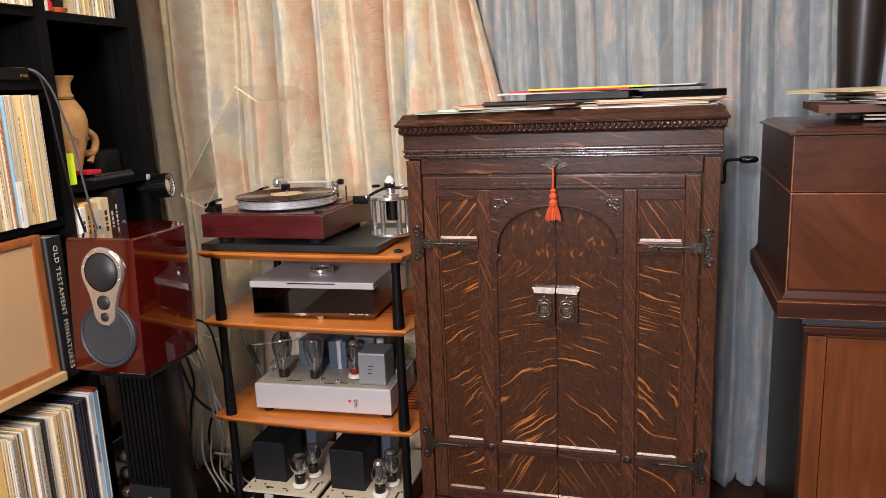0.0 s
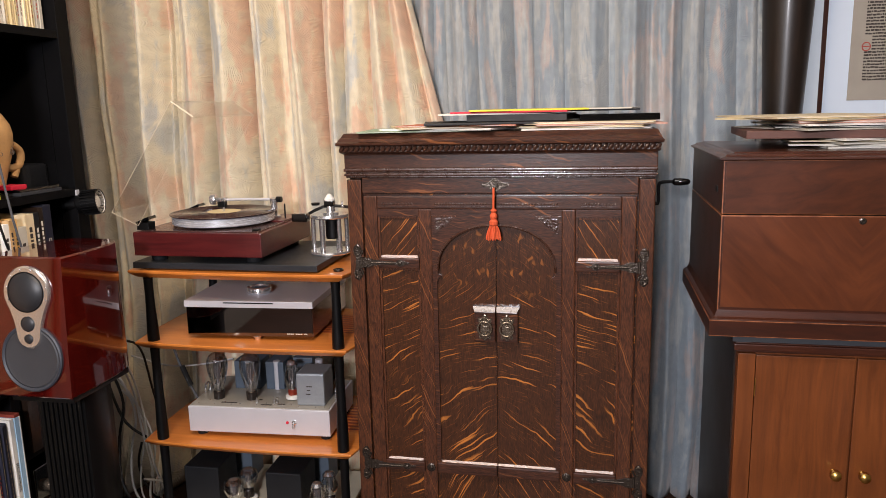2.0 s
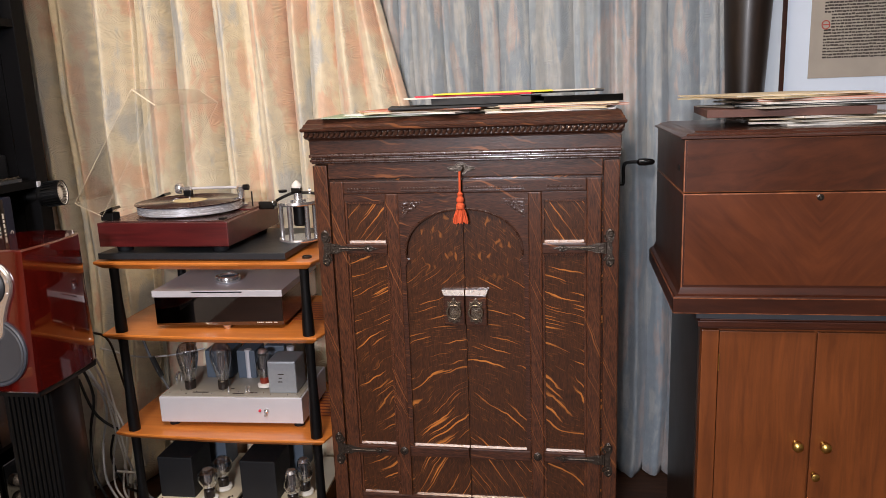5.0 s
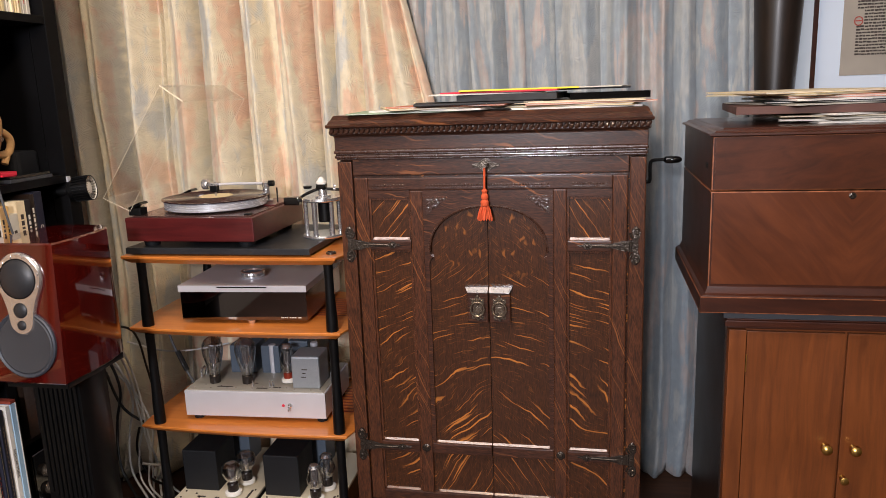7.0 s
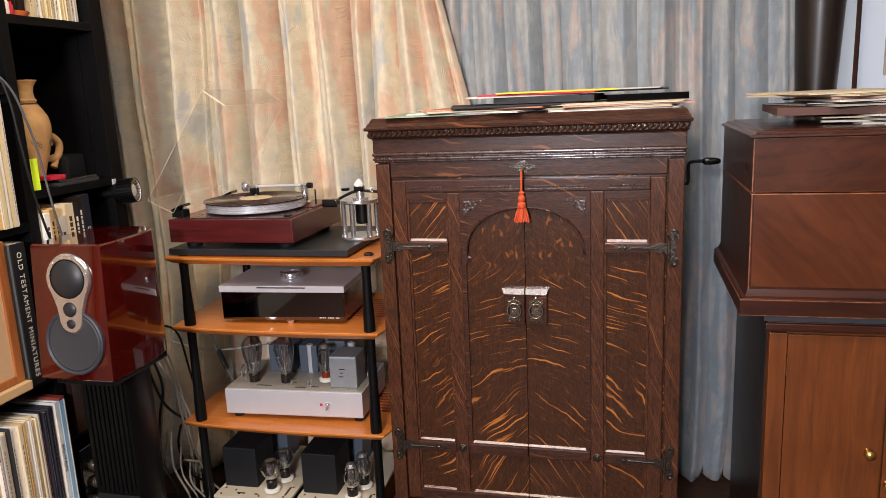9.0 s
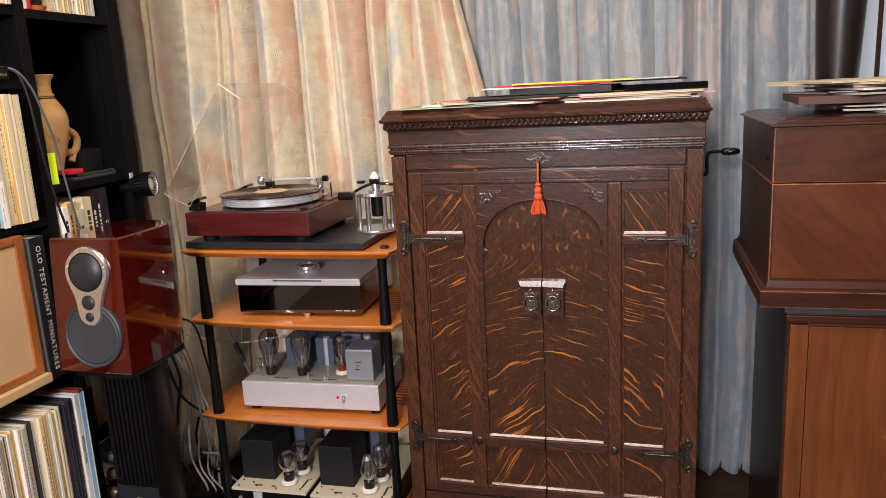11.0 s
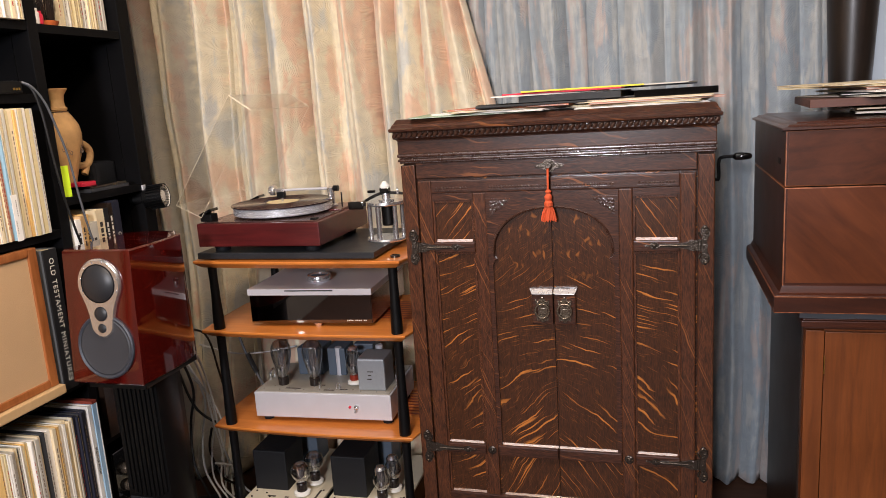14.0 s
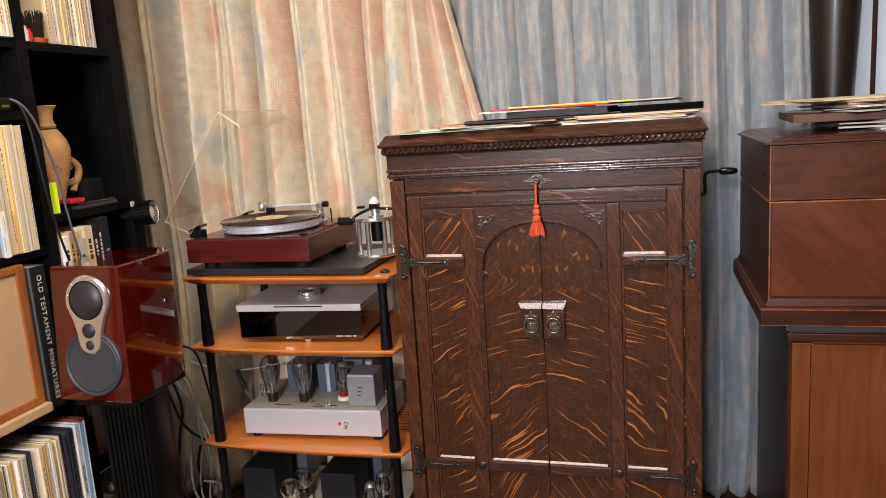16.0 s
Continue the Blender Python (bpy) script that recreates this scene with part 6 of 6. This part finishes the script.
# ---- table gramophone on its record cabinet ----
def table_gramophone():
    g = thing("table_gramophone", "dark mahogany table gramophone with a closed lid", "gramophone", (1.037, 1.66, 0.859))
    W, D = 0.279, 0.50
    # heights are over the foot moulding
    bm = boxed(-W, W, 0, D, 0.04, 0.2625, 0.0025, worn=True)
    part("body", bm, mahogany_dark, g, second=mahogany_worn)
    part("veneer_panel", boxed(-W + 0.006, W - 0.006, -0.0012, 0.001, 0.062, 0.260), mahogany, g, "quarter-matched veneer front")
    lid = part("lid", boxed(-W, W, 0, D, 0.2645, 0.378, 0.0025, worn=True), mahogany_dark, g, "closed mahogany lid", second=mahogany_worn)
    part("lid_front", boxed(-W + 0.006, W - 0.006, -0.0012, 0.001, 0.267, 0.376), mahogany_lid, lid)
    bm = bmesh.new()
    lv = []
    for z, o in ((0.378, 0.006), (0.380, 0.0085), (0.3835, 0.0075), (0.385, 0.002), (0.386, -0.003), (0.3895, -0.006), (0.3905, -0.010), (0.391, -0.022), (0.3935, -0.025)):
        lv.append([bm.verts.new(p) for p in ((-W - o, -o, z), (W + o, -o, z), (W + o, D, z), (-W - o, D, z))])
    for a, b in zip(lv, lv[1:]):
        for i in range(4):
            bm.faces.new((a[i], a[(i + 1) % 4], b[(i + 1) % 4], b[i]))
    bm.faces.new(lv[0][::-1])
    bm.faces.new(lv[-1])
    part("lid_moulding", bm, mahogany_dark, lid, "polished moulded lid top", angle=12)
    part("lock", turned([(0.007, 0), (0.007, 0.002), (0.004, 0.003), (0.003, 0.001), (0, 0.001)], 18, pose(-0.004, -0.001, 0.252, 90, 0, 0)), iron, g)
    bm = bmesh.new()
    lv = []
    for z, o in ((0.0, 0.0125), (0.002, 0.0165), (0.034, 0.0165), (0.039, 0.013), (0.042, 0.006), (0.050, 0.0018), (0.056, 0.0)):
        lv.append([bm.verts.new(p) for p in ((-W - o, -o, z), (W + o, -o, z), (W + o, D + 0.004, z), (-W - o, D + 0.004, z))])
    for a, b in zip(lv, lv[1:]):
        for i in range(4):
            bm.faces.new((a[i], a[(i + 1) % 4], b[(i + 1) % 4], b[i]))
    bm.faces.new(lv[0][::-1])
    bm.faces.new(lv[-1])
    part("foot_moulding", bm, mahogany_dark, g, "worn moulded foot with rubbed edges", angle=12)
    for z, o in ((0.0355, 0.0158), (0.002, 0.0158)):
        part("rubbed_edge", tubed([(-W - o, D * 0.98, z), (-W - o, 0.2, z), (-W - o, -o, z)], 0.0011, 5), mahogany_worn, g)
        part("rubbed_edge", tubed([(-W - o, -o, z), (0, -o, z), (W + o, -o, z)], 0.0012, 5), mahogany_worn, g)
    part("crank_socket", boxed(-W - 0.002, -W, 0.06, 0.085, 0.305, 0.318, 0.001), black_metal, g)


table_gramophone()


def record_cabinet():
    c = thing("record_cabinet", "mahogany record cabinet with two plain doors", "cabinet", (1.045, 1.66, 0))
    W, D = 0.238, 0.49
    part("carcass", boxed(-W, W, 0.012, D, 0.03, 0.822, 0.002), mahogany_door, c)
    part("plinth", boxed(-W - 0.008, W + 0.008, 0.004, D, 0, 0.06, 0.004), mahogany_dark, c)
    bm = bmesh.new()
    for z0, z1, o in ((0.822, 0.828, 0.004), (0.828, 0.842, 0.011), (0.842, 0.8455, 0.007)):
        box(bm, -W - o, W + o, -o, D, z0, z1, 0.002)
    part("top_moulding", bm, mahogany_dark, c)
    part("felt", boxed(-W - 0.014, W + 0.014, -0.004, D - 0.02, 0.8455, 0.859), cone_grey, c, "grey felt strip under the gramophone")
    # left side only: thin panel much darker than the doors
    part("side_panel", boxed(-W - 0.003, -W, 0.03, D - 0.02, 0.06, 0.82), dark_grain, c)
    for s in (-1, 1):
        part("stile", boxed(*sorted((s * W, s * 0.202)), 0.0, 0.012, 0.06, 0.818, 0.0015), mahogany_door, c)
        d = part("door", boxed(*sorted((s * 0.0025, s * 0.2005)), 0.001, 0.012, 0.064, 0.815, 0.0015), mahogany_door, c)
        for z in (0.742, 0.2):
            part("hinge", boxed(*sorted((s * 0.2015, s * 0.1995)), -0.001, 0.003, z - 0.02, z + 0.02), brass, d)
        part("knob", turned([(0.007, 0), (0.005, 0.006), (0.009, 0.012), (0.0118, 0.018), (0.0112, 0.024), (0.0065, 0.028), (0, 0.029)], 24, pose(s * 0.029, 0.001, 0.555, 90, 0, 0)), brass, d, "turned brass knob")
    part("key_knob", turned([(0.006, 0), (0.004, 0.006), (0.008, 0.012), (0.009, 0.02), (0, 0.024)], 18, pose(0.012, 0.001, 0.482, 90, 0, 0)), brass, c)


record_cabinet()


# ---- records and boxes lying on the two gramophones ----
def sleeve(x, y, z, rz, thick, mat, label, size=0.314, deep=None, tilt=0.0, edge=None, group="records lying flat"):
    s = thing("record_sleeve", label, "record", (x, y, z), rz, group)
    s.matrix_world = pose(x, y, z, 0, tilt, rz)
    h, d = size / 2, (deep or size) / 2
    if edge is None:
        bm = bmesh.new()
        box(bm, -h, h, -d, d, 0, thick, min(0.0008, thick * 0.3))
        part("cover", bm, mat, s)
    else:
        part("cover", boxed(-h, h, -d, d, 0, thick * 0.3, 0.0003), mat, s)
        part("inner", boxed(-h + 0.003, h - 0.004, -d + 0.003, d - 0.003, thick * 0.3, thick * 0.7), edge, s)
        part("cover", boxed(-h, h, -d, d, thick * 0.7, thick, 0.0003), mat, s)
    return s


ZC = 1.2985
green_edge, red_edge, yellow = paper("green_sleeve", 150, 170, 140), paper("red_sleeve", 196, 36, 60), paper("yellow_sleeve", 236, 214, 60)
dark_sleeve, pink_sleeve = paper("dark_sleeve", 24, 24, 26), paper("pink_sleeve", 206, 150, 130)
stack = [(0.035, 2.01, 8, 0.003, green_edge, "pale green record sleeve lying flat"), (0.13, 2.02, -14, 0.004, sleeves[8], "white record sleeve lying flat"),
         (0.11, 2.03, 20, 0.004, sleeves[0], "cream record sleeve lying flat"), (0.16, 2.03, -5, 0.0035, sleeves[9], "rust coloured record sleeve lying flat"),
         (0.2, 2.01, 12, 0.005, dark_sleeve, "black record sleeve lying flat")]
z = ZC
for x, y, rz, th, mat, lab in stack:
    sleeve(x, y, z, rz, th, mat, lab, edge=sleeves[8] if th < 0.005 else None)
    z += th + 0.0004
z = ZC
for x, y, rz, th, mat, lab in ((0.46, 2.03, 4, 0.004, sleeves[8], "white record sleeve lying flat"), (0.475, 2.04, -9, 0.005, sleeves[5], "cream record sleeve lying flat"),
                               (0.49, 2.03, 6, 0.004, pink_sleeve, "pinkish record sleeve lying flat"), (0.485, 2.03, -3, 0.0045, sleeves[0], "buff record sleeve lying flat")):
    sleeve(x, y, z, rz, th, mat, lab, edge=sleeves[2])
    z += th + 0.0004
ZB = ZC + 0.0225
sleeve(0.305, 2.04, ZB, -4, 0.0165, dark_sleeve, "black box set of records", size=0.255, deep=0.25, group="boxes on the oak cabinet")
sleeve(0.535, 2.06, ZB - 0.003, 7, 0.0165, black_gloss, "glossy black record box", size=0.195, deep=0.28, group="boxes on the oak cabinet")
sleeve(0.235, 2.07, ZB + 0.0168, 5, 0.0035, sleeves[2], "off-white record sleeve on the black box", size=0.30, edge=sleeves[8])
sleeve(0.29, 2.06, ZB + 0.0206, -6, 0.004, red_edge, "crimson record sleeve on the pile", size=0.302, deep=0.29)
sleeve(0.32, 2.065, ZB + 0.0249, 3, 0.004, yellow, "bright yellow record sleeve topping the pile", size=0.30)
sleeve(0.44, 2.085, ZB + 0.0206, 10, 0.004, dark_sleeve, "dark record sleeve on the pile", size=0.29, deep=0.24)
sleeve(0.47, 2.1, ZB + 0.0249, -8, 0.003, sleeves[3], "grey record sleeve on the pile", size=0.26, deep=0.24)

ZG = 1.2528
z = ZG
brown_box = paper("brown_box", 86, 54, 44)
right = [(1.13, 1.93, 3, 0.004, sleeves[8]), (1.10, 1.92, -8, 0.004, sleeves[2]), (1.12, 1.93, 10, 0.004, sleeves[3]), (1.08, 1.92, -3, 0.003, sleeves[0]), (1.09, 1.93, 16, 0.004, sleeves[8]),
         (1.0, 1.92, -4, 0.017, brown_box), (1.03, 1.91, 12, 0.003, sleeves[3]), (1.06, 1.92, -6, 0.004, dark_sleeve), (1.06, 1.92, 7, 0.004, sleeves[8]), (1.09, 1.92, -2, 0.006, pink_sleeve),
         (1.0, 1.93, 24, 0.004, sleeves[5]), (0.985, 1.93, 10, 0.004, sleeves[0])]
for x, y, rz, th, mat in right:
    box_like = th > 0.01
    sleeve(x, y, z, rz * (1 if box_like else 1.5), th, mat, "brown record box in the pile" if box_like else "worn record sleeve in a loose pile", size=0.34 if box_like else 0.314,
           edge=None if box_like else sleeves[2], group="records on the gramophone lid")
    z += th + 0.0008


# ---- behind the gramophone ----
tv = thing("tall_vase", "tall dark wooden vase standing behind the gramophone", "vase", (1.028, 2.385, 0))
part("body", turned([(0.045, 0.06), (0.051, 0.1), (0.045, 0.5), (0.048, 1.0), (0.055, 1.33), (0.063, 1.5), (0.071, 1.68), (0.0745, 1.79)], 40), ebony, tv)
part("foot", turned([(0, 0), (0.07, 0), (0.075, 0.03), (0.045, 0.07), (0, 0.07)], 40), ebony, tv)
part("rim", turned([(0.0725, 1.785), (0.080, 1.79), (0.081, 1.81), (0.07, 1.82), (0.05, 1.79), (0, 1.78)], 40), ebony, tv)

pf = thing("framed_manuscript", "framed manuscript page with dark lettering in a wide pale mount", "picture", (1.36, 2.50, 1.62))
X0, X1, Z0, Z1 = -0.22, 0.30, -0.345, 0.30
for x0, x1, z0, z1 in ((X0 - 0.002, X0 + 0.024, Z0, Z1), (X1 - 0.024, X1 - 0.009, Z0, Z1), (X0 + 0.024, X1 - 0.024, Z0, Z0 + 0.024), (X0 + 0.024, X1 - 0.024, Z1 - 0.024, Z1)):
    part("frame_bar", boxed(x0, x1, -0.012, 0.055, z0, z1, 0.004), mahogany_dark, pf)
part("mount", boxed(X0 + 0.02, X1 - 0.02, 0.004, 0.01, Z0 + 0.02, Z1 - 0.02), mat_board, pf, "pale blue-grey mount board")
leaf = part("page", boxed(-0.125, 0.21, 0.001, 0.004, -0.268, 0.23), page, pf, "aged parchment page")
bm = bmesh.new()
rnd = random.Random(9)
row = 0.19
while row > -0.215:
    x = -0.088 + (0.02 if -0.13 < row < -0.08 else 0)
    while x < 0.10:
        w = rnd.uniform(0.003, 0.012)
        up = rnd.uniform(-0.0006, 0.0006)
        box(bm, x, min(x + w, 0.102), 0.0002, 0.001, row + up, row + up + rnd.uniform(0.0042, 0.0056))
        x += w + rnd.uniform(0.001, 0.0022)
    row -= 0.0089
part("script", bm, ink, leaf)
bm = bmesh.new()
tube(bm, [(-0.083 + 0.011 * math.sin(t), 0.0004, -0.112 + 0.012 * math.cos(t)) for t in [2 * math.pi * i / 12 for i in range(13)]], 0.0016, 5)
box(bm, -0.092, -0.074, 0.0, 0.001, -0.113, -0.110)
part("initial", bm, ink_red, leaf, "red painted initial")
